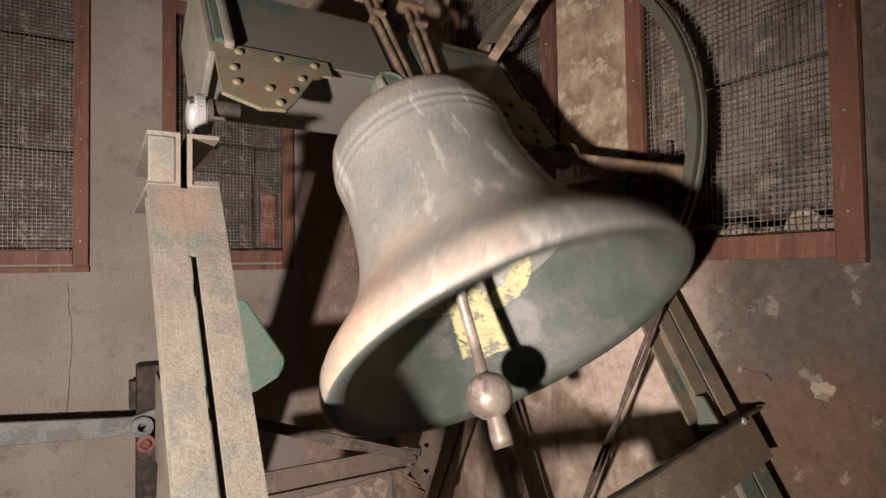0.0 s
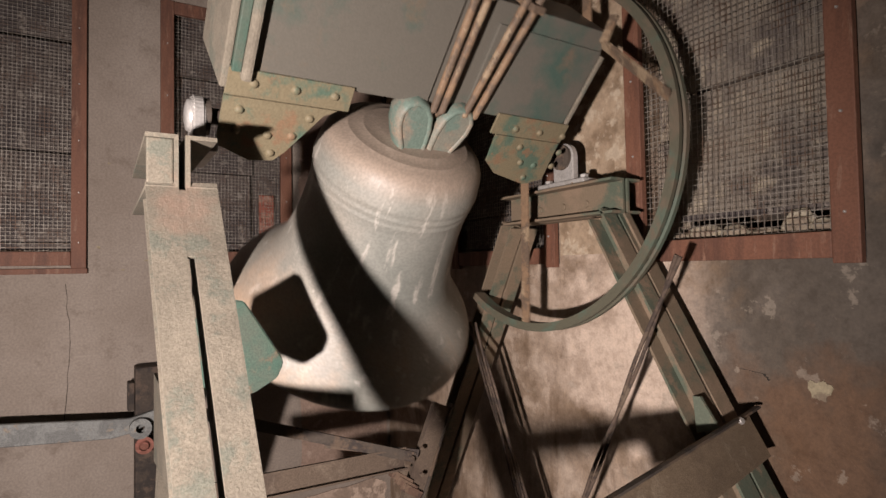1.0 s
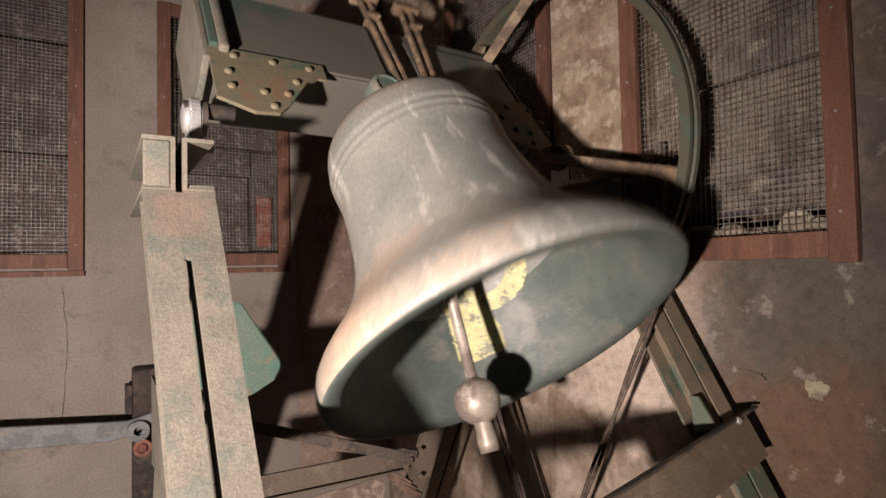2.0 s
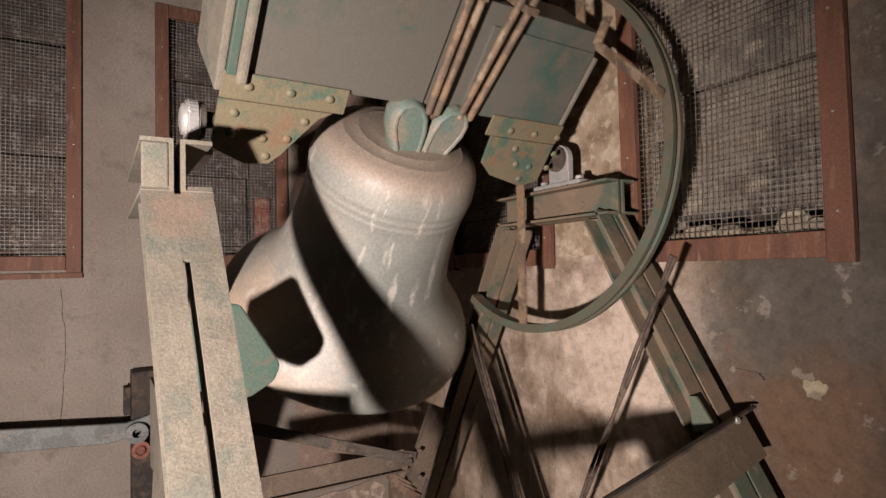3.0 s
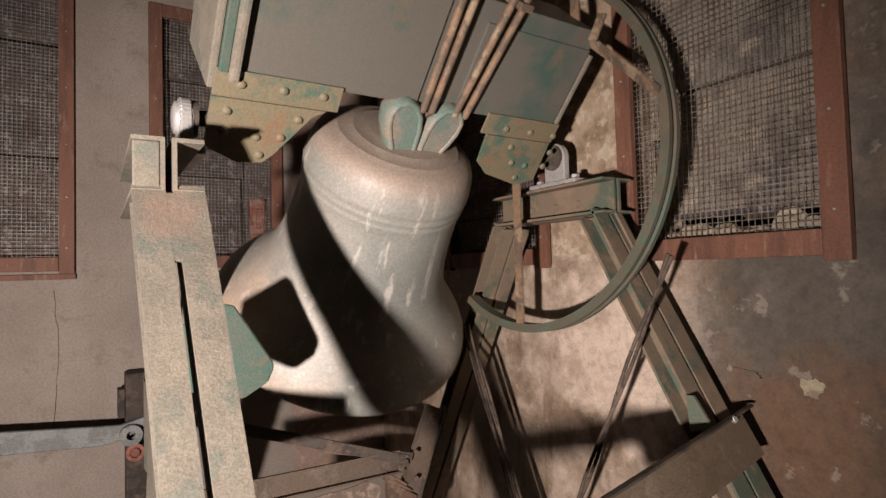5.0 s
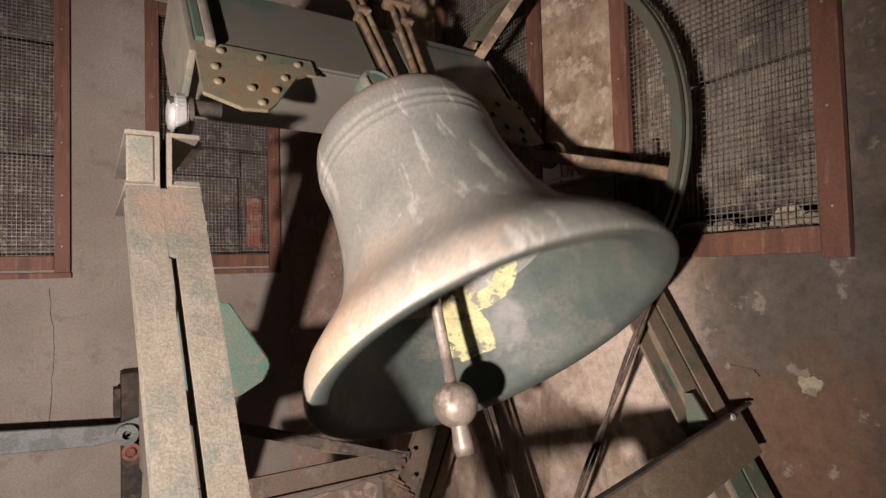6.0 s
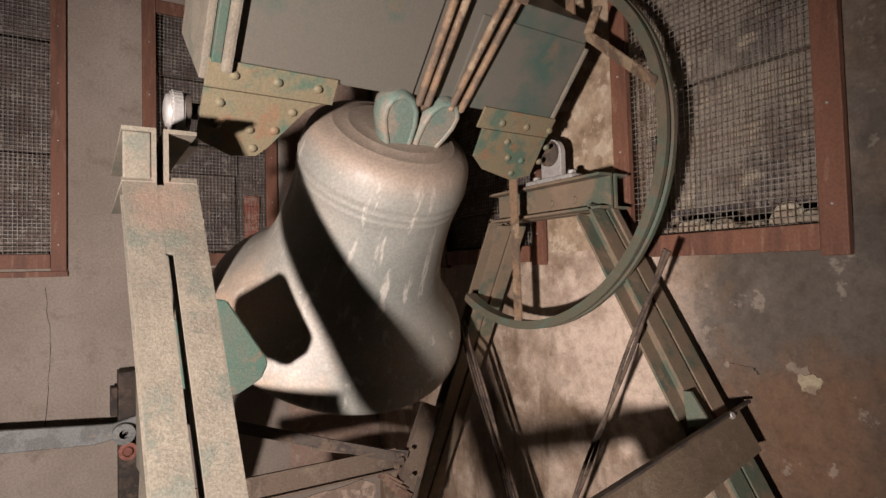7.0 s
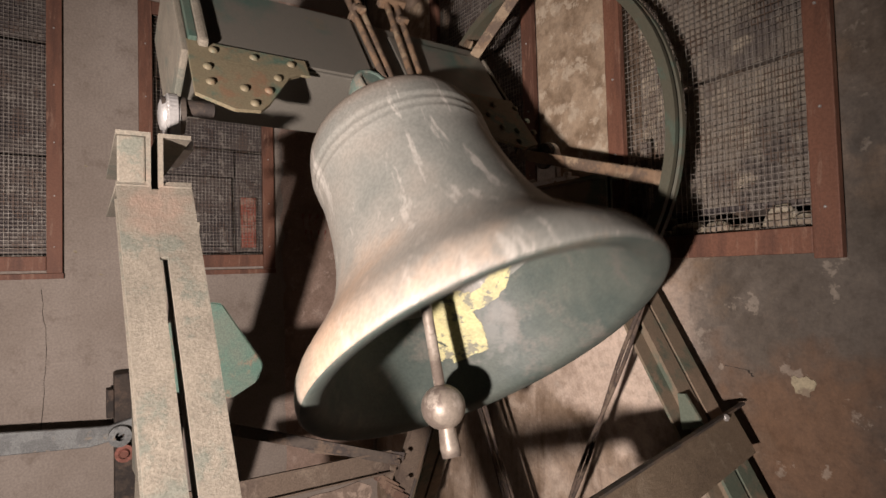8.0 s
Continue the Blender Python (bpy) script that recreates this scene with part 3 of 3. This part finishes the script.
frame_left = a_frame(XA, 0.075, "dusty green steel A-frame of double channels carrying the bell", steel_dusty)
frame_right = a_frame(XB, 0.0, "green and rust steel A-frame of double channels close to the wall", steel_green)


part("end_filler", box(bmesh.new(), (-0.057, YB0 + 0.004, BT - 0.092), (-0.0145, YB0 + 0.012, BT - 0.008), 0.003), steel_dusty, frame_left)


def bolt(parent, p, way, r, h, name="bolt", mat=None, seg=6):
    """A hexagon head at p that stands out along way."""
    return part(name, lathe(bmesh.new(), [(0, 0), (r, 0), (r, h * 0.85), (r * 0.85, h), (0, h)], seg, along(p, Vector(p) + Vector(way))), mat or steel_green, parent)


for y in (1.24, 1.34, 1.45):
    bolt(frame_right, (-FG - 0.001, y, BT - 0.06), (-1, 0, 0), 0.012, 0.012)
bolt(frame_right, (-FG - 0.02, 1.28, BT + 0.0005), (0, 0, 1), 0.01, 0.01)


def bearing(x, out):
    """A silver pillow block with its cap, feet and bolts on a beam."""
    b = thing("bearing", "silver painted pillow block bearing bolted on the steel beam", "bearing", group="bell bearings", at=Matrix.Translation((x, YC, BT + 0.001)))
    h = ZA - BT
    o = [(-0.048, 0.0), (0.048, 0.0), (0.045, 0.03)] + [(0.045 * math.cos(a), h + 0.045 * math.sin(a)) for a in [math.pi * k / 14 for k in range(15)]] + [(-0.045, 0.03)]
    bm = prism(bmesh.new(), o, 0.026, Matrix(((0, 0, 1, -0.013), (1, 0, 0, 0), (0, 1, 0, 0), (0, 0, 0, 1))))
    bmesh.ops.bevel(bm, geom=list(bm.edges), offset=0.004, segments=2, affect="EDGES")
    body = part("housing", bm, silver, b)
    part("foot", box(bmesh.new(), (-0.028, -0.105, 0), (0.028, 0.105, 0.02), 0.005), silver, b)
    for s in (-1, 1):
        bolt(b, (0, s * 0.08, 0.02), (0, 0, 1), 0.013, 0.014, mat=silver)
    part("cap", lathe(bmesh.new(), [(0.036, 0), (0.034, 0.008), (0.02, 0.012), (0, 0.013)], 24, along((out * 0.013, 0, h), (out, 0, h))), silver, body, smooth=True)
    part("shaft_collar", lathe(bmesh.new(), [(0, 0), (0.04, 0), (0.04, 0.012), (0, 0.012)], 24, along((-out * 0.013, 0, h), (-out, 0, h))), steel_dark, body, smooth=False)
    return b


bearing(XA + 0.055, -1)
bearing(XB - 0.005, 1)

# lever, pin and bolt on the far leg of the near stand
lever = thing("lever_arm", "blue-grey bare steel lever pinned to a dark post near the wall", "lever", at=Matrix.Translation((0, 2.78, -0.045)))
bm = bmesh.new()
pts = [(-1.42, 1.10), (-0.9, 1.07), (-0.37, 1.032), (0.03, 0.997), (0.10, 1.00), (0.18, 1.027), (0.255, 1.067)]
hw = [0.045, 0.045, 0.045, 0.040, 0.032, 0.024, 0.018]
prism(bm, [(x, z + h) for (x, z), h in zip(pts, hw)] + [(x, z - h) for (x, z), h in list(zip(pts, hw))[::-1]], 0.02, FACE)
bmesh.ops.bevel(bm, geom=list(bm.edges), offset=0.003, segments=1, affect="EDGES")
part("arm", bm, steel_bare, lever)
part("eye_ring", lathe(bmesh.new(), [(0.018, 0), (0.040, 0), (0.043, 0.006), (0.043, 0.038), (0.018, 0.038)], 24, along((0.135, -0.018, 0.99), (0.135, -1, 0.99))), steel_bare, lever, smooth=False)
part("pin", lathe(bmesh.new(), [(0, 0), (0.021, 0), (0.022, 0.075), (0.015, 0.09), (0, 0.092)], 20, along((0.15, 0.03, 0.917), (0.15, -1, 0.917))), rust_red, lever, "red rusty pin end")
part("pin_ring", lathe(bmesh.new(), [(0.022, 0), (0.036, 0), (0.036, 0.012), (0.022, 0.012)], 20, along((0.15, -0.04, 0.917), (0.15, -1, 0.917))), rust_red, lever)
part("post", box(bmesh.new(), (0.118, 0.022, 0.045), (0.29, 0.15, 1.235), 0.008), post_dark, lever, "dark greasy timber post")
part("clamp_plate", box(bmesh.new(), (0.09, 0.04, 1.05), (0.117, 0.12, 1.17), 0.004), post_dark, lever)

# stop plate that shows beside the near leg
bm = bmesh.new()
prism(bm, [(0.10, 1.47), (0.243, 1.54), (0.266, 1.535), (0.349, 1.402), (0.350, 1.388), (0.336, 1.359), (0.284, 1.331), (0.266, 1.332), (0.10, 1.38)], 0.012, Matrix.Translation((-XA, 1.306, 0)) @ FACE)
bmesh.ops.bevel(bm, geom=list(bm.edges), offset=0.003, segments=2, affect="EDGES")
part("stop_plate", bm, green_bright, frame_left, "rounded green painted steel plate")

# unseen plate between the near stand's legs, added only to cast a shadow band
bm = prism(bmesh.new(), [(0.97, 1.16), (1.95, 1.03), (1.95, 1.295), (1.30, 1.285), (0.97, 1.26)], 0.008, Matrix(((0, 0, 1, 0.012), (1, 0, 0, 0), (0, 1, 0, 0), (0, 0, 0, 1))))
part("shadow_plate", bm, steel_dusty, frame_left)

# slanted tie from the knee of the wall-side stand towards the near stand
tie = thing("tie_beam", "dusty brown steel channel tying the two bell stands", "tie beam")
ea, eb = Vector((1.305, 0.784, 1.246)), Vector((-0.15, 0.557, 1.125))
up = Vector((0, 0.45, 0.89))
em = ea.lerp(eb, 0.55)
part("web", channel(bmesh.new(), ea - up * 0.05, em - up * 0.05, 0.1, 0.035, 0.007, up, (0, 1, -0.6)), steel_brown, tie)
# out-of-view end of the tie, narrowed to thin its shadow on the wall
part("web", channel(bmesh.new(), em - up * 0.03, eb - up * 0.03, 0.055, 0.02, 0.007, up, (0, 1, -0.6)), steel_brown, tie)
part("edge_lip", box(bmesh.new(), (-0.003, -0.005, 0), (0.003, 0.005, 0.9), 0.001, along(Vector((1.36, 0.793, 1.2515)), Vector((0.10, 0.596, 1.147)), (0, 0, 1))), steel_dark, tie)
part("gusset", prism(bmesh.new(), [(0, 0), (0.085, 0.0), (0.07, 0.06), (0, 0.02)], 0.007, along((1.212, 0.862, 1.285), (1.202, 0.862, 1.285), (0, -0.1, -1))), green_paint, tie, "green triangular gusset plate")
bolt(tie, (1.25, 0.775, 1.237), (-0.1, -0.85, 0.45), 0.008, 0.01, mat=silver)

# bracing beyond the middle of the stand: a flat bar and a channel that meet a slanted strut at a torn plate
br = thing("cross_brace", "dark brown steel bars joined at a torn plate under the bell", "brace")


def flat(name, a, b, w, d, mat, up=(0, 0, 1)):
    return part(name, box(bmesh.new(), (-w, -d, 0), (w, d, (Vector(b) - Vector(a)).length), 0.0015, along(a, b, up)), mat, br)


flat("flat_bar", (0.20, 1.79, 1.205), (0.915, 1.735, 0.955), 0.017, 0.005, steel_dark)
flat("flat_bar", (0.93, 1.735, 0.965), (0.62, 1.80, 1.035), 0.014, 0.004, steel_dark)
part("channel_bar", channel(bmesh.new(), (0.16, 1.76, 0.958), (0.885, 1.765, 0.950), 0.072, 0.035, 0.006, (0, 0.25, 1), (0, -1, 0.2)), brace_mat, br)
part("strut", channel(bmesh.new(), (1.045, 1.755, 1.11), (0.80, 1.72, 0.60), 0.066, 0.03, 0.006, (1, 0, 0.45), (0, 1, 0)), brace_mat, br)
flat("strut_edge", (1.082, 1.765, 1.11), (0.90, 1.73, 0.73), 0.016, 0.003, steel_dark, (0, 1, 0))
rnd = random.Random(23)
torn = [(0.30, 0.80), (0.30, 0.885)] + [(0.30 + 0.045 * k, 0.893 + 0.0035 * k + rnd.uniform(-0.006, 0.006)) for k in range(1, 11)] + [(0.80 + rnd.uniform(-0.012, 0.012), 0.925 - 0.02 * k) for k in range(1, 6)] + [(0.74, 0.80)]
part("torn_plate", prism(bmesh.new(), torn[::-1], 0.004, Matrix.Translation((0, 1.715, 0)) @ FACE), board_mat, br, "torn pale board edge")
for k in range(3):
    flat("packing_block", (0.83 + 0.018 * k, 1.742 - 0.004 * k, 0.918 - 0.025 * k), (0.90 + 0.016 * k, 1.742 - 0.004 * k, 0.868 - 0.022 * k), 0.013, 0.012, rust_dark)
for p in ((0.900, 1.727, 0.958), (0.935, 1.722, 0.985), (0.93, 1.715, 0.90)):
    bolt(br, p, (0, -1, 0), 0.008, 0.008, mat=brace_mat)

# ---- bell ----
P0 = Matrix.Translation((XM, YC + 0.021, ZA + 0.017)) @ Matrix.Rotation(radians(2.3), 4, "Z")
bell = thing("bell", "grey-green weathered bronze church bell swinging under its steel headstock", "bell", at=P0)
LIP = -0.663
outer = [(0, 0.019), (0.07, 0.018), (0.10, 0.016), (0.128, 0.0125), (0.1295, 0.0127), (0.131, 0.0120), (0.150, 0.009), (0.168, 0.005), (0.1695, 0.0051), (0.171, 0.0041), (0.188, -0.001), (0.204, -0.009), (0.217, -0.021), (0.226, -0.038), (0.2315, -0.058), (0.2350, -0.080),
         (0.2378, -0.096), (0.2382, -0.103), (0.2360, -0.108), (0.2350, -0.118), (0.2365, -0.122), (0.2365, -0.128), (0.2345, -0.132), (0.2335, -0.142), (0.2350, -0.146), (0.2345, -0.151), (0.2330, -0.155), (0.2330, -0.19), (0.2360, -0.24), (0.2415, -0.29), (0.2475, -0.33), (0.2555, -0.37),
         (0.2655, -0.405), (0.278, -0.438), (0.2895, -0.463), (0.306, -0.488), (0.325, -0.513), (0.347, -0.538), (0.372, -0.565), (0.394, -0.590), (0.408, -0.612), (0.4145, -0.632), (0.4175, -0.650), (0.417, -0.662), (0.413, -0.668), (0.405, -0.670)]
inner = [(0.376, -0.663), (0.366, -0.656), (0.354, -0.632), (0.334, -0.590), (0.312, -0.545), (0.286, -0.49), (0.262, LIP + 0.24), (0.241, LIP + 0.32), (0.222, LIP + 0.42), (0.206, LIP + 0.53), (0.17, -0.06), (0, -0.045)]
bm = lathe(bmesh.new(), outer + inner, 128)
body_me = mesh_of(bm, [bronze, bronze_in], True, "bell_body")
for p in body_me.polygons:
    c = p.center
    rr = math.hypot(c.x, c.y)
    ro = np.interp(-c.z, [-z for r, z in outer], [r for r, z in outer])
    if (rr < ro - 0.012 and c.z < -0.03) or (c.z < -0.661 and rr < 0.410):
        p.material_index = 1
body = new("bell_body", body_me)
body.parent = bell
body.matrix_basis = Matrix.Rotation(radians(-2.1), 4, "Y")   # hangs a little askew

# painted letter inside
def in_r(z):
    zs = [z_ for r_, z_ in inner[:-1]]
    return float(np.interp(z, zs, [r_ for r_, z_ in inner[:-1]])) - 0.003


def letter_here(a, z):
    """Whether the painted R covers angle a (degrees) and height z."""
    if 12 < a < 21 and -0.545 < z < -0.285:
        return True
    d = math.hypot((a - 45) / 30, (z + 0.362) / 0.095)
    if a > 20 and 0.48 < d < 1.0:
        return True
    return 18 < a < 39 - 40 * abs(z + 0.50) and -0.557 < z < -0.415


bm = bmesh.new()
da, dz = 0.6, 0.003
for ia in range(110):
    for iz in range(100):
        a, z = 14 + ia * da, -0.555 + iz * dz
        wear = 0.006 * noise.noise((a * 0.3, z * 60, 1))
        if letter_here(a + 80 * wear - 4, z + wear) and noise.noise((a * 0.25 + z * 60, z * 14 - a * 0.05, 3)) < 0.56:
            q = [(in_r(zz_) * math.sin(radians(aa)), in_r(zz_) * math.cos(radians(aa)), zz_) for aa, zz_ in ((a, z), (a + da, z), (a + da, z + dz), (a, z + dz))]
            bm.faces.new([bm.verts.new(v) for v in q])
bmesh.ops.remove_doubles(bm, verts=bm.verts, dist=1e-5)
part("painted_letter", bm, yellow_paint, body, "yellow painted letter R inside the bell")

# crown loops: two cast bands side by side that rise from the crown and curl outwards, with a thin web inside each
def crown_loop(way, shift):
    path = [(0.012, -0.012), (0.010, 0.03), (0.013, 0.07), (0.022, 0.105), (0.042, 0.130), (0.068, 0.138), (0.092, 0.128), (0.103, 0.105), (0.100, 0.075), (0.088, 0.045), (0.074, 0.018), (0.068, -0.012)]
    pts = [Vector((shift + way * x, 0, z)) for x, z in path]
    bm = bmesh.new()
    last = None
    for i, p in enumerate(pts):
        d = (pts[min(i + 1, len(pts) - 1)] - pts[max(i - 1, 0)]).normalized()
        nrm = Vector((d.z, 0, -d.x))
        ring_ = [bm.verts.new(p + nrm * (0.0135 * math.cos(q * math.pi / 6)) + Vector((0, -0.060 + 0.036 * math.sin(q * math.pi / 6), 0))) for q in range(12)]
        if last:
            for q in range(12):
                bm.faces.new((last[q], last[(q + 1) % 12], ring_[(q + 1) % 12], ring_[q]))
        last = ring_
    loop = part("crown_loop", bm, crown_green, bell, "green patinated crown loop", True)
    web = prism(bmesh.new(), [(p.x, p.z) for p in (pts if way < 0 else pts[::-1])], 0.062, Matrix.Translation((0, -0.029, 0)) @ FACE)
    part("web", web, crown_green, loop)
    return loop


crown_loop(-1, 0.008)
crown_loop(1, 0.008)
part("crown_block", box(bmesh.new(), (-0.045, 0.008, -0.01), (0.045, 0.05, 0.15), 0.02), crown_green, bell)

# headstock: a closed box of plates with end posts, brackets down to the shaft, and straps round the crown
HB, HT, HY = 0.165, 0.45, 0.10
hs = part("headstock", box(bmesh.new(), (-0.50, -HY, HB), (0.44, HY, HT), 0.004), head_paint, bell, "grey-green painted steel box headstock", at=Matrix.Translation((0, 0.036, -0.036)))
part("front_plate", box(bmesh.new(), (-0.455, -HY - 0.008, HB + 0.006), (-0.03, -HY - 0.0005, HT - 0.01), 0.002), head_paint, hs)
part("front_plate", box(bmesh.new(), (0.085, -HY - 0.008, HB + 0.004), (0.435, -HY - 0.0005, HT - 0.05), 0.002), head_paint, hs)
part("end_plate", box(bmesh.new(), (-0.517, -HY - 0.016, HB - 0.03), (-0.501, HY + 0.02, HT + 0.04), 0.004), steel_dusty, hs)
part("edge_strip", box(bmesh.new(), (-0.500, -HY - 0.027, HB + 0.012), (-0.482, -HY - 0.001, HT + 0.03), 0.002), green_bright, hs, "bright green painted strip")
part("edge_bar", box(bmesh.new(), (-0.481, -HY - 0.034, HB - 0.005), (-0.459, -HY - 0.009, HT + 0.03), 0.008), steel_dusty, hs)
part("end_plate", box(bmesh.new(), (0.4405, -HY - 0.012, HB - 0.005), (0.452, HY + 0.01, HT - 0.06), 0.003), steel_dusty, hs)
for s, ang_l in ((-1, (0.505, 0.228)), (1, (0.455, 0.192))):
    x0, x1 = sorted((s * ang_l[0], s * ang_l[1]))
    part("bracket_angle", box(bmesh.new(), (x0, -HY - 0.016, HB - 0.045), (x1, -HY - 0.009, HB + 0.016), 0.002), bracket_mat, hs)
    if s < 0:
        o = [(-0.505, HB - 0.046), (-0.255, HB - 0.046), (-0.285, 0.10), (-0.352, -0.005), (-0.375, -0.03), (-0.43, -0.035), (-0.505, 0.0)]
    else:
        o = [(0.215, HB - 0.046), (0.45, HB - 0.046), (0.462, -0.01), (0.40, -0.035), (0.27, -0.005), (0.225, 0.03)]
    tilt = Matrix.Translation((0, -HY - 0.008, HB - 0.046)) @ Matrix.Rotation(radians(1), 4, "X") @ Matrix.Translation((0, 0, -HB + 0.046))
    bm = prism(bmesh.new(), o, 0.009, tilt @ FACE)
    bk = part("bearing_bracket", bm, bracket_mat, hs, "riveted dusty green bracket plate")
    c0 = s * 0.47
    riv = [(c0, HB - 0.075), (c0, HB - 0.125), (s * 0.40, HB - 0.13), (s * 0.315, HB - 0.075), (s * 0.345, HB - 0.125), (s * 0.385, HB - 0.175)]
    for x, z in riv:
        part("rivet", lathe(bmesh.new(), [(0.0105, 0), (0.009, 0.004), (0.005, 0.0065), (0, 0.007)], 12, tilt @ along((x, -0.009, z), (x, -1, z))), bracket_mat, bk, smooth=True)
    for x in (s * 0.45, s * 0.36, s * 0.27):
        part("rivet", lathe(bmesh.new(), [(0.0105, 0), (0.009, 0.004), (0.005, 0.0065), (0, 0.007)], 12, along((x, -HY - 0.016, HB - 0.012 - 0.01 * (x % 0.02 > 0.01)), (x, -HY - 1, HB - 0.012))), bracket_mat, bk, smooth=True)
    # shaft takes the dark post colour to stand for the bracket's shadow
    part("shaft", rod(bmesh.new(), (s * 0.455, -0.01, -0.008), (s * 0.56, -0.01, -0.008), 0.018, 20), post_dark, bell)
for xa, xb in ((-0.022, -0.015), (0.012, 0.010), (0.126, 0.080), (0.163, 0.112)):
    bm = bmesh.new()
    rod(bm, (xb, -0.088, 0.125), (xa, -0.092, HT + 0.10), 0.0095, 12)
    rod(bm, (xb, -0.045, 0.085), (xb, -0.087, 0.129), 0.0095, 12)
    part("strap_rod", bm, strap_mat, bell, smooth=False)
for x in (-0.005, 0.142):
    part("strap_clamp", box(bmesh.new(), (x - 0.045, -0.112, HT + 0.065), (x + 0.045, -0.074, HT + 0.087), 0.005), strap_mat, bell)
    part("strap_clamp", box(bmesh.new(), (x - 0.02, -0.112, HT - 0.034), (x + 0.02, 0.186, HT - 0.015), 0.004), strap_mat, bell)
    for d in (-0.02, 0.02):
        part("strap_nut", lathe(bmesh.new(), [(0, 0), (0.016, 0), (0.016, 0.016), (0, 0.016)], 6, Matrix.Translation((x + d, -0.093, HT + 0.0875))), strap_mat, bell)

# rope wheel: a grooved arc with its spokes
WX, WC, WR = 0.465, (0.0, -0.03), 0.530
sect = [(-0.014, -0.021), (0.012, -0.021), (0.012, -0.008), (0.003, -0.005), (0.003, 0.005), (0.012, 0.008), (0.012, 0.021), (-0.014, 0.021)]
a0, a1 = math.atan2(0.49, 0.10), math.atan2(-0.47, -0.076) + 2 * math.pi
ring = bmesh.new()
n = 80
vs = []
for i in range(n + 1):
    a = a0 + (a1 - a0) * i / n
    vs.append([ring.verts.new((WX + q, WC[0] + (WR + r) * math.cos(a), WC[1] + (WR + r) * math.sin(a))) for r, q in sect])
for i in range(n):
    for k in range(len(sect)):
        ring.faces.new((vs[i][k], vs[i][(k + 1) % len(sect)], vs[i + 1][(k + 1) % len(sect)], vs[i + 1][k]))
ring.faces.new(vs[0])
ring.faces.new(vs[-1][::-1])
wheel = part("rope_wheel", ring, wheel_paint, bell, "green painted grooved steel wheel arc")
for a, b, w_ in (((0.425, 0.07, 0.392), (0.44, -0.335, 0.375), 0.017), ((0.40, -0.095, 0.395), (0.425, -0.06, 0.46), 0.012), ((0.425, -0.02, -0.035), (0.45, -0.345, -0.44), 0.016),
                 ((0.43, 0.0, 0.38), (0.44, 0.10, 0.475), 0.014)):
    bm = bmesh.new()
    box(bm, (-w_, -0.004, 0), (w_, 0.004, (Vector(b) - Vector(a)).length), 0.001, along(a, b, (0, 1, 0)))
    part("spoke", bm, strap_mat, wheel)

# clapper
clapper = part("clapper", rod(bmesh.new(), (0, 0, 0.0), (0, 0, -0.595), 0.0135, 16), clapper_mat, bell, "grey iron clapper", True, at=Matrix.Translation((0, 0, -0.10)))
bm = bmesh.new()
bmesh.ops.create_uvsphere(bm, u_segments=32, v_segments=20, radius=0.052, matrix=Matrix.Translation((0, 0, -0.625)))
part("ball", bm, clapper_mat, clapper, "round worn striking ball", True)
part("tail", lathe(bmesh.new(), [(0, -0.737), (0.021, -0.737), (0.024, -0.715), (0.019, -0.67), (0.019, -0.65), (0, -0.65)], 20), clapper_mat, clapper, smooth=True)
part("hanger", box(bmesh.new(), (-0.02, -0.02, -0.05), (0.02, 0.02, 0.05), 0.006), steel_dark, clapper)


# ropes down from the wheel
def rope(a, b, r, label):
    """Two laid strands twisted round each other from a to b."""
    m = along(a, b)
    ln = (Vector(b) - Vector(a)).length
    t = thing("rope", label, "rope", group="bell ropes", at=m)
    for s in range(2):
        bm = bmesh.new()
        last = None
        n = 60
        for i in range(n + 1):
            z = ln * i / n
            ph = z * 9 + s * math.pi
            c = Vector((r * math.cos(ph), r * math.sin(ph), z))
            q = [bm.verts.new(c + Vector((r * 0.95 * math.cos(k * 1.0472), r * 0.95 * math.sin(k * 1.0472), 0))) for k in range(6)]
            if last:
                for k in range(6):
                    bm.faces.new((last[k], last[(k + 1) % 6], q[(k + 1) % 6], q[k]))
            last = q
        part("strand", bm, rope_mat, t, smooth=True)
    return t


d1 = Vector((1.16, 1.18, 0.951)) - Vector((1.16, 0.855, 1.62))
rope((1.16, 0.855, 1.62), Vector((1.16, 0.855, 1.62)) + d1 * 2.42, 0.006, "dark brown twisted bell rope running down from the wheel")
d2 = Vector((1.15, 1.43, 0.867)) - Vector((1.15, 1.632, 1.272))
for off in (0.0, 0.035):
    rope((1.15, 1.70 + off, 1.40), Vector((1.15, 1.70 + off, 1.40)) + d2 * 3.3, 0.005, "dark brown twisted bell rope running down from the wheel")


OMEGA = 2 * math.pi / 1.974


def swing(t):
    """Degrees by which the bell's mouth swings towards the camera's side."""
    a = OMEGA * t
    return math.exp(-0.025 * t) * (40.3 * math.cos(a) + 23.2 * math.sin(a)) + 0.35 * math.sin(2 * a) - 0.7 * math.cos(3 * a) + 0.65 * math.sin(3 * a) - 3.4


def clap(t):
    """Degrees by which the clapper hangs off the plumb line."""
    return 26.5 * math.exp(-0.07 * t) * math.cos(OMEGA * (t - 0.08))


def motions():
    times = [k / 10 for k in range(81)]
    walk(bell, [(t, P0 @ Matrix.Rotation(radians(-swing(t)), 4, "X")) for t in times])
    walk(clapper, [(t, Matrix.Translation((0, 0, -0.10)) @ Matrix.Rotation(radians(swing(t) - clap(t)), 4, "X")) for t in times])


motions()
